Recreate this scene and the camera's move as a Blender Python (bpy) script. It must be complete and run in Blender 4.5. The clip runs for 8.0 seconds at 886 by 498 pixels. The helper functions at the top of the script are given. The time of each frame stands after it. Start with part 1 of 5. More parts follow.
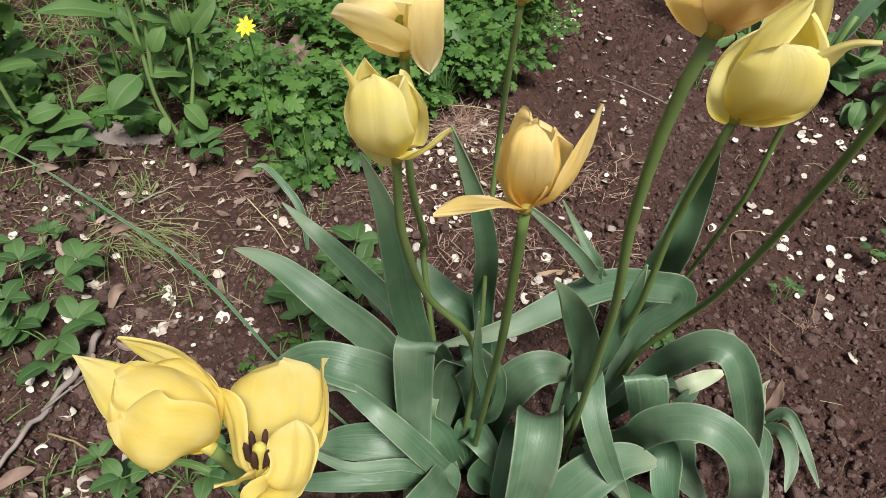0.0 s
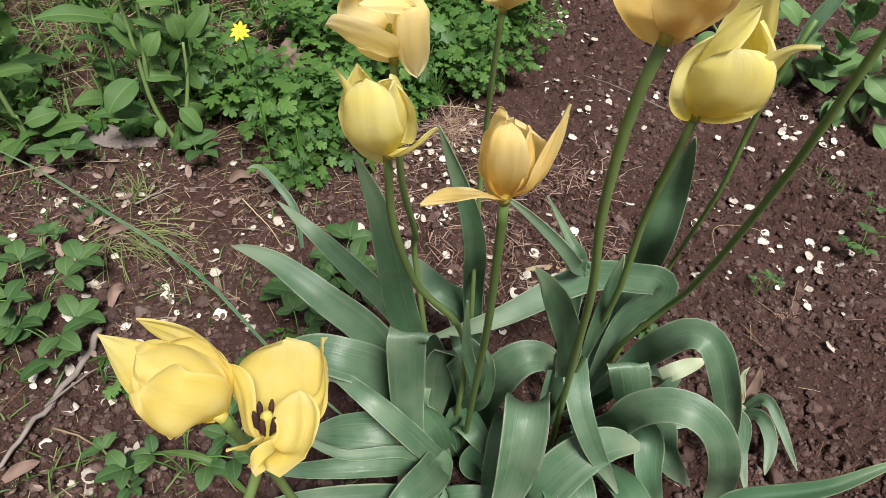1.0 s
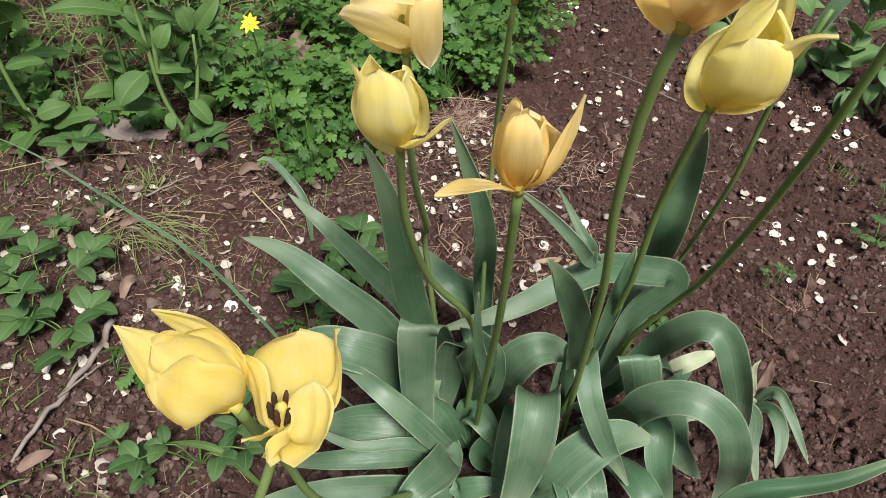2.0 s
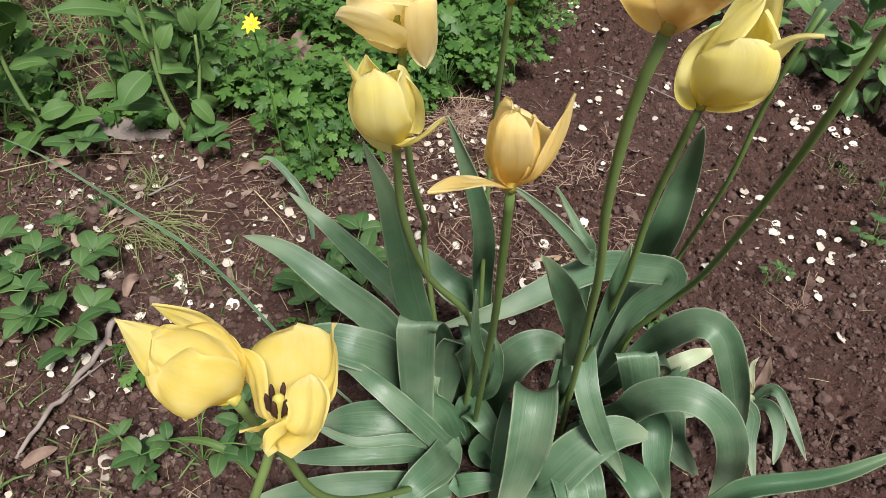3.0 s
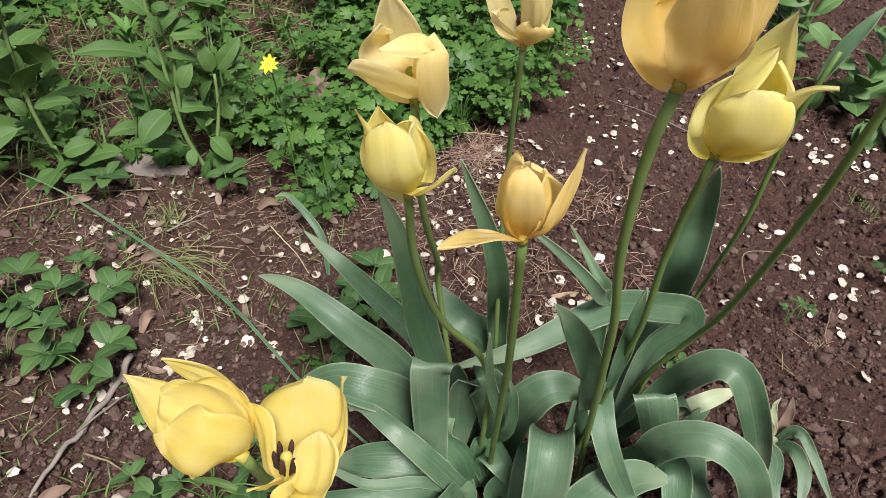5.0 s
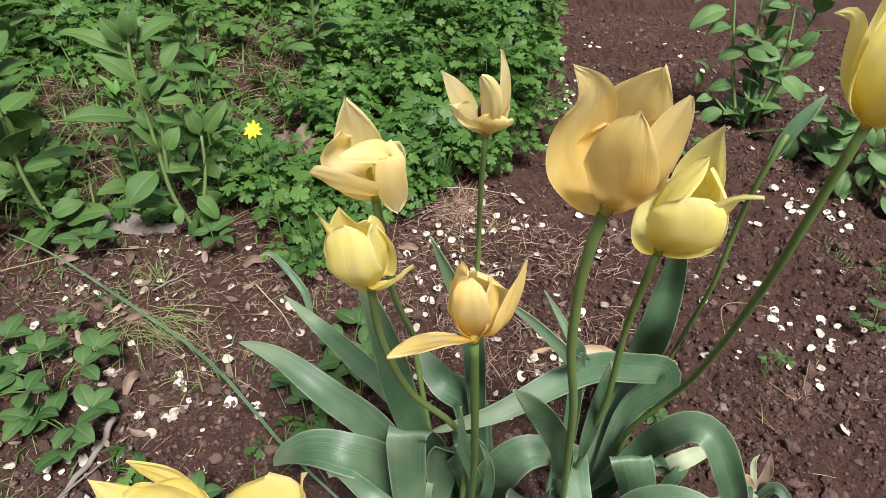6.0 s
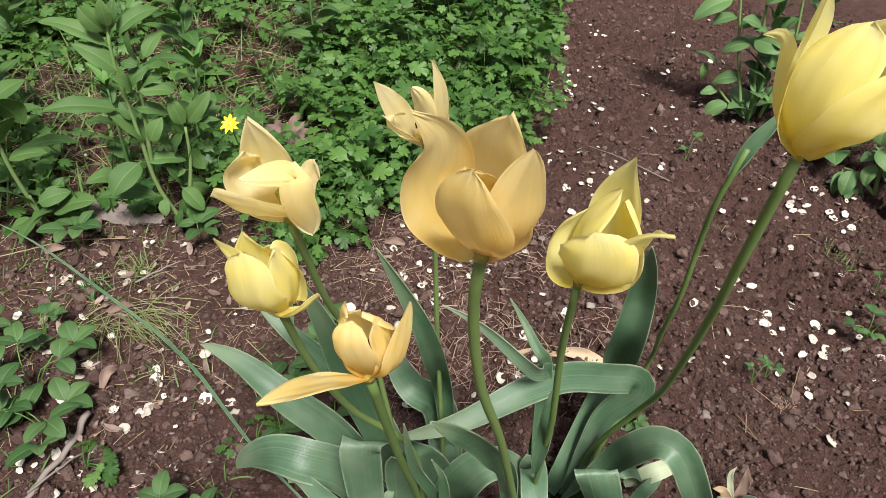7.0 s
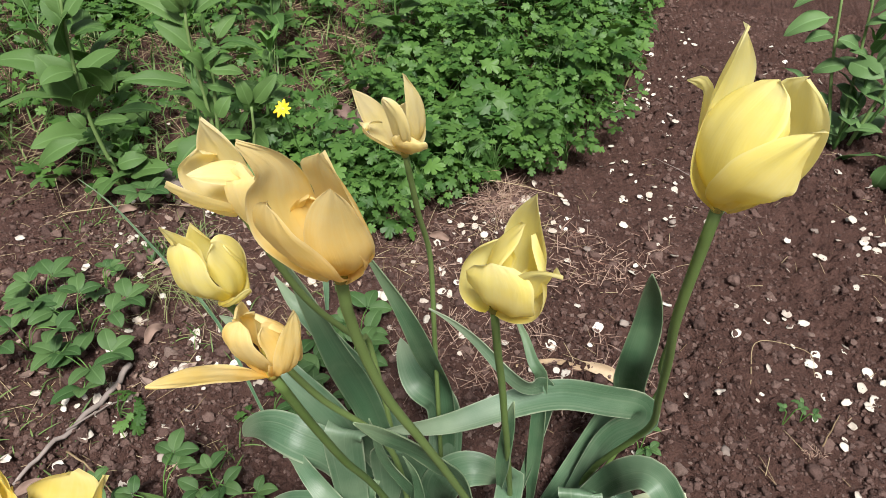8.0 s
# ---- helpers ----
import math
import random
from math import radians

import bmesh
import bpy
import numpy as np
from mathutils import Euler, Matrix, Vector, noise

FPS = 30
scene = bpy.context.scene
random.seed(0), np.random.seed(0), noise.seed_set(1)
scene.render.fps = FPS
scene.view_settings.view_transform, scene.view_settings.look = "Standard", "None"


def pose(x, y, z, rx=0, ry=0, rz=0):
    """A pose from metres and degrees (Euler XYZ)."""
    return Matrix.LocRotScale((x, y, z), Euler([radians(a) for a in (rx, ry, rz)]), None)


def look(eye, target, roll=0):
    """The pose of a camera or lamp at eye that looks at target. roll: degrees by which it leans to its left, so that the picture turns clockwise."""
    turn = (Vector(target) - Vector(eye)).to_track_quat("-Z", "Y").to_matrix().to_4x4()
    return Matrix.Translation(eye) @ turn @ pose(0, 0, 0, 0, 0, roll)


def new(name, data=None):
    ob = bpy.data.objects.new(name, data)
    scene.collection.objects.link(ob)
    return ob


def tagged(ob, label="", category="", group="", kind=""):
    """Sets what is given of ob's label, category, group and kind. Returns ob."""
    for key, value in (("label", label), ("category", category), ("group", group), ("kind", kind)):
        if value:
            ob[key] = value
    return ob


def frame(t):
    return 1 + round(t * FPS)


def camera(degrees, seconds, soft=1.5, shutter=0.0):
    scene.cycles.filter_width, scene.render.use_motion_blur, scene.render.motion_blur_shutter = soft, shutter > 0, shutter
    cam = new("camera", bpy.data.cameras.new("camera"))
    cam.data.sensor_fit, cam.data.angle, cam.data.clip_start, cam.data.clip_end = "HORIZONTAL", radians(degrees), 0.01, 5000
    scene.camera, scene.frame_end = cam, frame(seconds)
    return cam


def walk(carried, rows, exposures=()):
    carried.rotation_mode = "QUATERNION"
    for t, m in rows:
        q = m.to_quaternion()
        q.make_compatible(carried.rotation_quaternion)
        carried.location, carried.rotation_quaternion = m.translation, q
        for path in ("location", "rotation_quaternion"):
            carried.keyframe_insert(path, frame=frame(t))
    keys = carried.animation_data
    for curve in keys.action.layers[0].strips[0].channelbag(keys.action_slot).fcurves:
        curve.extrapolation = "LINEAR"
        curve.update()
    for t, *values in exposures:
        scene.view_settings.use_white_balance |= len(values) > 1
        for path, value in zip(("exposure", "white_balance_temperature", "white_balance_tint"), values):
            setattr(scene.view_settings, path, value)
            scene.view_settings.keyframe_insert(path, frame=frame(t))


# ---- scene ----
cam = camera(66.3, 8.0, soft=0.6)
PATH = [
    (0, (0.085, 0.058, 0.788), (0.074, 1.485, -0.614), 4.1),
    (0.5, (0.089, 0.034, 0.807), (0.081, 1.476, -0.579), 3.8),
    (1, (0.088, 0.032, 0.805), (0.099, 1.461, -0.594), 4.1),
    (1.5, (0.084, 0.033, 0.803), (0.081, 1.448, -0.61), 3.8),
    (3, (0.09, 0.026, 0.808), (0.07, 1.437, -0.609), 3.2),
    (3.5, (0.09, 0.024, 0.807), (0.055, 1.439, -0.606), 2.7),
    (4, (0.089, 0.028, 0.813), (0.039, 1.451, -0.592), 1.9),
    (4.2, (0.089, 0.028, 0.809), (0.028, 1.454, -0.591), 1.9),
    (5.3, (0.094, 0.038, 0.823), (0.016, 1.534, -0.502), 1.8),
    (5.5, (0.096, 0.037, 0.835), (0.019, 1.555, -0.465), 2.0),
    (6, (0.111, 0.045, 0.85), (0.046, 1.587, -0.422), 1.4),
    (6.5, (0.13, 0.059, 0.852), (0.077, 1.587, -0.437), 1.6),
    (7, (0.168, 0.081, 0.857), (0.053, 1.586, -0.455), 1.1),
    (7.5, (0.216, 0.1, 0.863), (-0.018, 1.569, -0.473), 0.8),
    (8, (0.255, 0.098, 0.875), (-0.115, 1.539, -0.462), 0.7),
]
walk(cam, [(t, look(eye, target, roll)) for t, eye, target, roll in PATH],
     exposures=[(0.0, 0.33), (1.5, 0.34), (3.5, 0.38), (4.2, 0.35), (5.5, 0.37), (6.5, 0.58), (7.0, 0.51), (8.0, 0.49)])

# ---- daylight: bright overcast sky with a broad, weak sun ----
SUN_EL, SUN_AZ = 58.0, 158.0
world = bpy.data.worlds.new("overcast_sky")
scene.world = world
world.use_nodes = True
wn = world.node_tree.nodes
sky = wn.new("ShaderNodeTexSky")
sky.sky_type = "NISHITA"
sky.sun_disc = False
sky.sun_elevation, sky.sun_rotation = radians(SUN_EL), radians(SUN_AZ)
sky.air_density, sky.dust_density, sky.ozone_density = 1.0, 4.0, 0.6
haze = wn.new("ShaderNodeMix")
haze.data_type = "RGBA"
haze.inputs["Factor"].default_value = 0.55
haze.inputs["B"].default_value = (6.0, 6.1, 6.3, 1)
world.node_tree.links.new(sky.outputs["Color"], haze.inputs["A"])
world.node_tree.links.new(haze.outputs["Result"], wn["Background"].inputs["Color"])
wn["Background"].inputs["Strength"].default_value = 0.05
sun_data = bpy.data.lights.new("sun", "SUN")
sun_data.energy, sun_data.angle, sun_data.color = 4.2, radians(15), (1.0, 0.975, 0.94)
sun = new("sun", sun_data)
s_el, s_az = radians(SUN_EL), radians(SUN_AZ)
sun.matrix_world = look(Vector((math.sin(s_az) * math.cos(s_el), math.cos(s_az) * math.cos(s_el), math.sin(s_el))) * 6, (0, 0, 0))


# ---- materials ----
class Nodes:
    """Short hand for node materials."""

    def __init__(self, name):
        self.mat = bpy.data.materials.new(name)
        self.mat.use_nodes = True
        self.t = self.mat.node_tree
        self.bsdf = self.t.nodes["Principled BSDF"]
        self.out = self.t.nodes["Material Output"]

    def add(self, kind, **inputs):
        n = self.t.nodes.new(kind)
        for key, value in inputs.items():
            n.inputs[key.replace("_", " ")].default_value = value
        return n

    def link(self, a, b):
        self.t.links.new(a, b)

    def coord(self, which="Object"):
        return self.t.nodes.new("ShaderNodeTexCoord").outputs[which]

    def noise(self, vec, scale, detail=4, rough=0.6):
        n = self.add("ShaderNodeTexNoise", Scale=scale, Detail=detail, Roughness=rough)
        self.link(vec, n.inputs["Vector"])
        return n.outputs["Fac"]

    def cells(self, vec, scale):
        n = self.add("ShaderNodeTexVoronoi", Scale=scale)
        self.link(vec, n.inputs["Vector"])
        return n.outputs["Distance"]

    def ramp(self, fac, stops):
        r = self.t.nodes.new("ShaderNodeValToRGB")
        els = r.color_ramp.elements
        while len(els) < len(stops):
            els.new(0.5)
        for e, (p, c) in zip(els, stops):
            e.position, e.color = p, (*c, 1)
        self.link(fac, r.inputs["Fac"])
        return r.outputs["Color"]

    def mix(self, fac, a, b, mode="MIX"):
        n = self.t.nodes.new("ShaderNodeMix")
        n.data_type, n.blend_type = "RGBA", mode
        for sock, v in ((n.inputs["Factor"], fac), (n.inputs["A"], a), (n.inputs["B"], b)):
            if isinstance(v, tuple):
                sock.default_value = (*v, 1)
            elif isinstance(v, (int, float)):
                sock.default_value = v
            else:
                self.link(v, sock)
        return n.outputs["Result"]

    def math(self, op, a, b=0.0, c=0.0):
        n = self.t.nodes.new("ShaderNodeMath")
        n.operation = op
        for sock, v in zip(n.inputs, (a, b, c)):
            if isinstance(v, (int, float)):
                sock.default_value = v
            else:
                self.link(v, sock)
        return n.outputs[0]

    def bump(self, height, strength, dist):
        b = self.add("ShaderNodeBump", Strength=strength, Distance=dist)
        self.link(height, b.inputs["Height"])
        self.link(b.outputs["Normal"], self.bsdf.inputs["Normal"])
        return b.outputs["Normal"]

    def translucent(self, color, share):
        tr = self.t.nodes.new("ShaderNodeBsdfTranslucent")
        if isinstance(color, tuple):
            tr.inputs["Color"].default_value = (*color, 1)
        else:
            self.link(color, tr.inputs["Color"])
        mx = self.t.nodes.new("ShaderNodeMixShader")
        mx.inputs[0].default_value = share
        self.link(self.bsdf.outputs[0], mx.inputs[1])
        self.link(tr.outputs[0], mx.inputs[2])
        self.link(mx.outputs[0], self.out.inputs["Surface"])

    def random(self):
        return self.t.nodes.new("ShaderNodeObjectInfo").outputs["Random"]

    def island(self):
        return self.t.nodes.new("ShaderNodeNewGeometry").outputs["Random Per Island"]

    def finish(self, color, rough=0.6, spec=0.4):
        if isinstance(color, tuple):
            self.bsdf.inputs["Base Color"].default_value = (*color, 1)
        else:
            self.link(color, self.bsdf.inputs["Base Color"])
        if isinstance(rough, (int, float)):
            self.bsdf.inputs["Roughness"].default_value = rough
        else:
            self.link(rough, self.bsdf.inputs["Roughness"])
        self.bsdf.inputs["Specular IOR Level"].default_value = spec
        return self.mat


def soil_material(name, tint=1.0):
    n = Nodes(name)
    v = n.coord()
    big = n.noise(v, 2.3, 5)
    mid = n.noise(v, 22, 6, 0.7)
    fine = n.noise(v, 260, 5, 0.7)
    c = n.ramp(mid, [(0.25, (0.042 * tint, 0.022 * tint, 0.018 * tint)), (0.55, (0.088 * tint, 0.049 * tint, 0.041 * tint)), (0.8, (0.145 * tint, 0.088 * tint, 0.074 * tint))])
    c = n.mix(n.math("MULTIPLY", big, 0.5), c, (0.105 * tint, 0.058 * tint, 0.05 * tint))
    c = n.mix(0.55, c, n.ramp(fine, [(0.3, (0.22, 0.21, 0.2)), (0.72, (1.15, 1.12, 1.08))]), "MULTIPLY")
    h = n.math("SUBTRACT", n.math("MULTIPLY_ADD", mid, 0.6, n.math("MULTIPLY", fine, 0.7)), n.math("MULTIPLY_ADD", n.cells(v, 130), 0.6, n.math("MULTIPLY", n.cells(v, 320), 0.4)))
    h = n.math("MULTIPLY_ADD", n.noise(v, 620, 3, 0.75), 0.5, h)
    n.bump(h, 1.0, 0.009)
    return n.finish(n.mix(1.0, c, (1.72, 1.66, 1.6), "MULTIPLY"), 0.9, 0.25)


def clod_material():
    n = Nodes("soil_clods")
    v = n.coord()
    r = n.island()
    fine = n.noise(v, 300, 5, 0.7)
    c = n.ramp(r, [(0.0, (0.118, 0.072, 0.062)), (0.6, (0.205, 0.128, 0.109)), (0.97, (0.265, 0.176, 0.15)), (1.0, (0.31, 0.225, 0.19))])
    c = n.mix(0.6, c, n.ramp(fine, [(0.3, (0.4, 0.38, 0.37)), (0.7, (1.0, 1.0, 1.0))]), "MULTIPLY")
    n.bump(n.math("MULTIPLY_ADD", n.noise(v, 700, 3, 0.7), 0.5, fine), 1.0, 0.004)
    return n.finish(c, 0.92, 0.2)


def tulip_leaf_material(name, dark, light, pale):
    n = Nodes(name)
    sep = n.t.nodes.new("ShaderNodeSeparateXYZ")
    n.link(n.coord("UV"), sep.inputs[0])
    u, along = sep.outputs[0], sep.outputs[1]
    comb = n.t.nodes.new("ShaderNodeCombineXYZ")
    n.link(n.math("MULTIPLY", u, 46.0), comb.inputs[0])
    n.link(n.math("MULTIPLY", along, 2.2), comb.inputs[1])
    n.link(n.math("MULTIPLY", n.random(), 40.0), comb.inputs[2])
    veins = n.noise(comb.outputs[0], 1.0, 4, 0.65)
    blotch = n.noise(n.coord(), 26, 4)
    c = n.mix(n.ramp(veins, [(0.25, (0.15, 0.15, 0.15)), (0.8, (0.85, 0.85, 0.85))]), dark, light)
    c = n.mix(n.math("MULTIPLY", n.ramp(blotch, [(0.42, (0, 0, 0)), (0.75, (1, 1, 1))]), 0.45), c, light)
    edge = n.math("ABSOLUTE", n.math("SUBTRACT", n.math("MULTIPLY", u, 2.0), 1.0))
    c = n.mix(n.math("MULTIPLY", n.ramp(edge, [(0.9, (0, 0, 0)), (1.0, (1, 1, 1))]), n.ramp(blotch, [(0.35, (0.1, 0.1, 0.1)), (0.65, (0.9, 0.9, 0.9))])), c, pale)
    c = n.mix(n.math("MULTIPLY", n.ramp(along, [(0.8, (0, 0, 0)), (1.0, (1, 1, 1))]), 0.5), c, pale)
    streak = n.noise(comb.outputs[0], 0.35, 2)
    c = n.mix(n.math("MULTIPLY", n.ramp(streak, [(0.55, (0, 0, 0)), (0.8, (1, 1, 1))]), 0.25), c, pale)
    bloom_patch = n.ramp(n.noise(n.coord(), 11, 3), [(0.45, (0, 0, 0)), (0.72, (1, 1, 1))])
    c = n.mix(n.math("MULTIPLY", bloom_patch, 0.5), c, tuple(0.6 * a + 0.4 * b for a, b in zip(light, pale)))
    n.bump(veins, 0.3, 0.0015)
    n.translucent(n.mix(0.5, c, (0.25, 0.42, 0.1)), 0.16)
    return n.finish(c, n.ramp(blotch, [(0.3, (0.34,) * 3), (0.7, (0.52,) * 3)]), 0.6)


def petal_material(name, body, base, edge, blush):
    n = Nodes(name)
    sep = n.t.nodes.new("ShaderNodeSeparateXYZ")
    n.link(n.coord("UV"), sep.inputs[0])
    u, along = sep.outputs[0], sep.outputs[1]
    comb = n.t.nodes.new("ShaderNodeCombineXYZ")
    n.link(n.math("MULTIPLY", u, 30.0), comb.inputs[0])
    n.link(n.math("MULTIPLY", along, 3.0), comb.inputs[1])
    n.link(n.math("MULTIPLY", n.random(), 50.0), comb.inputs[2])
    veins = n.noise(comb.outputs[0], 1.0, 4, 0.6)
    soft = n.noise(n.coord(), 45, 3)
    c = n.mix(n.ramp(along, [(0.0, (0, 0, 0)), (0.4, (1, 1, 1))]), base, body)
    c = n.mix(n.math("MULTIPLY", n.ramp(soft, [(0.4, (0, 0, 0)), (0.65, (1, 1, 1))]), 0.7), c, blush)
    c = n.mix(n.math("MULTIPLY", n.ramp(veins, [(0.35, (1, 1, 1)), (0.7, (0, 0, 0))]), 0.35), c, n.mix(0.5, c, base))
    e = n.math("ABSOLUTE", n.math("SUBTRACT", n.math("MULTIPLY", u, 2.0), 1.0))
    rim = n.math("MAXIMUM", n.ramp(e, [(0.86, (0, 0, 0)), (1.0, (1, 1, 1))]), n.ramp(along, [(0.86, (0, 0, 0)), (1.0, (1, 1, 1))]))
    c = n.mix(n.math("MULTIPLY", rim, 0.4), c, edge)
    n.bump(veins, 0.28, 0.001)
    n.translucent(n.mix(0.4, c, (1.0, 0.94, 0.48)), 0.5)
    return n.finish(c, 0.6, 0.22)


def leafy_material(name, dark, light, shine=0.45, through_share=0.25):
    """Weed leaves: colour differs from leaf to leaf, with soft mottling."""
    n = Nodes(name)
    v = n.coord()
    r = n.math("FRACT", n.math("ADD", n.random(), n.island()))
    mott = n.noise(v, 60, 4)
    c = n.mix(r, dark, light)
    c = n.mix(n.math("MULTIPLY", n.ramp(mott, [(0.35, (0, 0, 0)), (0.7, (1, 1, 1))]), 0.4), c, tuple(0.55 * a + 0.45 * b + 0.02 for a, b in zip(light, dark)))
    sep = n.t.nodes.new("ShaderNodeSeparateXYZ")
    n.link(n.coord("UV"), sep.inputs[0])
    aside = n.math("ABSOLUTE", n.math("SUBTRACT", sep.outputs[0], 0.5))
    ribs = n.math("SINE", n.math("MULTIPLY", n.math("SUBTRACT", sep.outputs[1], n.math("MULTIPLY", aside, 0.55)), 58.0))
    rib = n.ramp(aside, [(0.015, (1, 1, 1)), (0.05, (0, 0, 0))])
    relief = n.math("MULTIPLY_ADD", ribs, 0.1, n.math("SUBTRACT", mott, rib))
    c = n.mix(n.math("MULTIPLY", rib, 0.35), c, tuple(min(1.0, 1.5 * a + 0.05) for a in light))
    c = n.mix(n.math("MULTIPLY", n.ramp(ribs, [(0.75, (0, 0, 0)), (1.0, (1, 1, 1))]), 0.12), c, light)
    n.bump(relief, 0.3, 0.002)
    n.translucent(n.mix(0.6, c, (0.22, 0.4, 0.04)), through_share)
    return n.finish(c, shine, 0.4)


def plain_material(name, dark, light, scale=80, rough=0.75, bump=0.4):
    n = Nodes(name)
    v = n.coord()
    f = n.noise(v, scale, 5, 0.65)
    r = n.math("FRACT", n.math("ADD", n.random(), n.island()))
    c = n.mix(n.ramp(n.math("MULTIPLY_ADD", r, 0.5, n.math("MULTIPLY", f, 0.6)), [(0.25, (0, 0, 0)), (0.8, (1, 1, 1))]), dark, light)
    n.bump(f, bump, 0.002)
    return n.finish(c, rough, 0.3)


SOIL = soil_material("dark_loam")
CLOD = clod_material()
LEAF = tulip_leaf_material("glaucous_tulip_leaf", (0.038, 0.104, 0.046), (0.142, 0.24, 0.14), (0.48, 0.54, 0.37))
# deep green of the darker leaves; also puts shade into the clump's filler leaves
LEAF_DARK = tulip_leaf_material("deep_green_and_shaded_leaf", (0.042, 0.115, 0.052), (0.125, 0.235, 0.125), (0.38, 0.47, 0.28))
LEAF_DRY = tulip_leaf_material("fading_tulip_leaf", (0.3, 0.4, 0.22), (0.55, 0.58, 0.4), (0.75, 0.7, 0.5))
STEM = leafy_material("tulip_stem_green", (0.12, 0.2, 0.05), (0.22, 0.31, 0.1), 0.5, 0.12)
PETAL_LEMON = petal_material("lemon_petal", (0.96, 0.86, 0.3), (0.94, 0.75, 0.07), (0.97, 0.92, 0.62), (0.96, 0.89, 0.46))
PETAL_PEACH = petal_material("ageing_apricot_petal", (0.97, 0.73, 0.25), (0.95, 0.58, 0.08), (0.98, 0.88, 0.58), (0.97, 0.82, 0.44))
PETAL_CREAM = petal_material("cream_petal", (0.97, 0.83, 0.4), (0.95, 0.7, 0.13), (0.98, 0.91, 0.68), (0.98, 0.86, 0.58))
PETAL_GOLD = petal_material("golden_yellow_petal", (0.88, 0.72, 0.19), (0.86, 0.6, 0.04), (0.92, 0.85, 0.52), (0.9, 0.79, 0.36))
ANTHER = plain_material("dark_anther", (0.02, 0.012, 0.01), (0.07, 0.03, 0.02), 200, 0.8)
PISTIL = plain_material("yellow_green_pistil", (0.32, 0.32, 0.06), (0.6, 0.5, 0.12), 120, 0.6)
WEED = leafy_material("broad_weed_leaf", (0.06, 0.145, 0.034), (0.14, 0.255, 0.07), 0.55, 0.33)
WEED_STALK = leafy_material("weed_stalk", (0.12, 0.2, 0.06), (0.2, 0.3, 0.1), 0.6, 0.05)
WEED_TOP = leafy_material("young_weed_leaf", (0.09, 0.22, 0.04), (0.17, 0.34, 0.08), 0.5)
BUTTER = leafy_material("buttercup_leaf", (0.026, 0.088, 0.014), (0.122, 0.245, 0.05), 0.5)
CLOVER = leafy_material("clover_leaf", (0.036, 0.1, 0.026), (0.115, 0.21, 0.066), 0.5)
ROUND = leafy_material("grey_green_weed_leaf", (0.085, 0.175, 0.055), (0.17, 0.3, 0.105), 0.5)
GRASS = leafy_material("grass_blade", (0.06, 0.14, 0.03), (0.2, 0.28, 0.09), 0.5)
PALE_GRASS = leafy_material("pale_thin_grass", (0.14, 0.19, 0.06), (0.36, 0.36, 0.17), 0.6)
STRAW = plain_material("dry_straw", (0.22, 0.15, 0.08), (0.52, 0.42, 0.26), 60, 0.8)
ROOT = plain_material("reddish_dry_roots", (0.22, 0.12, 0.09), (0.5, 0.36, 0.28), 60, 0.8)
DEADLEAF = plain_material("dead_leaf", (0.1, 0.06, 0.045), (0.28, 0.19, 0.15), 45, 0.85)
MAUVELEAF = plain_material("pale_dead_leaf", (0.12, 0.075, 0.065), (0.27, 0.18, 0.155), 45, 0.85)
BARK = plain_material("weathered_bark", (0.12, 0.095, 0.085), (0.31, 0.26, 0.235), 50, 0.9, 0.8)
BLOSSOM = plain_material("fallen_blossom", (0.5, 0.42, 0.35), (0.78, 0.73, 0.64), 150, 0.7, 0.3)
DRYLEAF = plain_material("bleached_dry_leaf", (0.32, 0.21, 0.12), (0.62, 0.48, 0.32), 70, 0.75)
LITTER = plain_material("pale_leaf_litter", (0.13, 0.085, 0.07), (0.38, 0.28, 0.23), 70, 0.85)
PEBBLE = plain_material("pebble", (0.18, 0.14, 0.12), (0.38, 0.32, 0.28), 90, 0.8)
CELANDINE = plain_material("celandine_yellow", (0.8, 0.55, 0.01), (0.85, 0.66, 0.03), 120, 0.45, 0.1)


# ---- shape helpers ----
def smooth_path(points, count):
    """Catmull-Rom through the points, evenly spread by length."""
    p = np.array(points, float)
    p = np.vstack([2 * p[0] - p[1], p, 2 * p[-1] - p[-2]])
    out = []
    for i in range(1, len(p) - 2):
        for s in np.linspace(0, 1, 14, endpoint=False):
            a, b, c, d = p[i - 1:i + 3]
            out.append(0.5 * (2 * b + (c - a) * s + (2 * a - 5 * b + 4 * c - d) * s * s + (3 * b - a - 3 * c + d) * s ** 3))
    out.append(p[-2])
    out = np.array(out)
    d = np.r_[0, np.cumsum(np.linalg.norm(np.diff(out, axis=0), axis=1))]
    q = np.linspace(0, d[-1], count)
    return np.stack([np.interp(q, d, out[:, k]) for k in range(3)], 1)


def unit(v):
    return v / np.maximum(np.linalg.norm(v, axis=-1, keepdims=True), 1e-9)


def make_mesh(name, verts, faces, mat, uv=None, smooth=True):
    me = bpy.data.meshes.new(name)
    me.from_pydata([tuple(v) for v in verts], [], [tuple(int(i) for i in f) for f in faces])
    if uv is not None:
        layer = me.uv_layers.new(name="UVMap")
        idx = np.empty(len(me.loops), int)
        me.loops.foreach_get("vertex_index", idx)
        layer.data.foreach_set("uv", np.asarray(uv, float)[idx].ravel())
    if smooth:
        me.polygons.foreach_set("use_smooth", np.ones(len(me.polygons), bool))
    me.materials.append(mat)
    me.update()
    return me


def place(name, mesh, parent=None, label="", matrix=None):
    ob = new(name, mesh)
    if parent is not None:
        ob.parent = parent
    if matrix is not None:
        ob.matrix_basis = matrix
    if label:
        tagged(ob, label)
    return ob


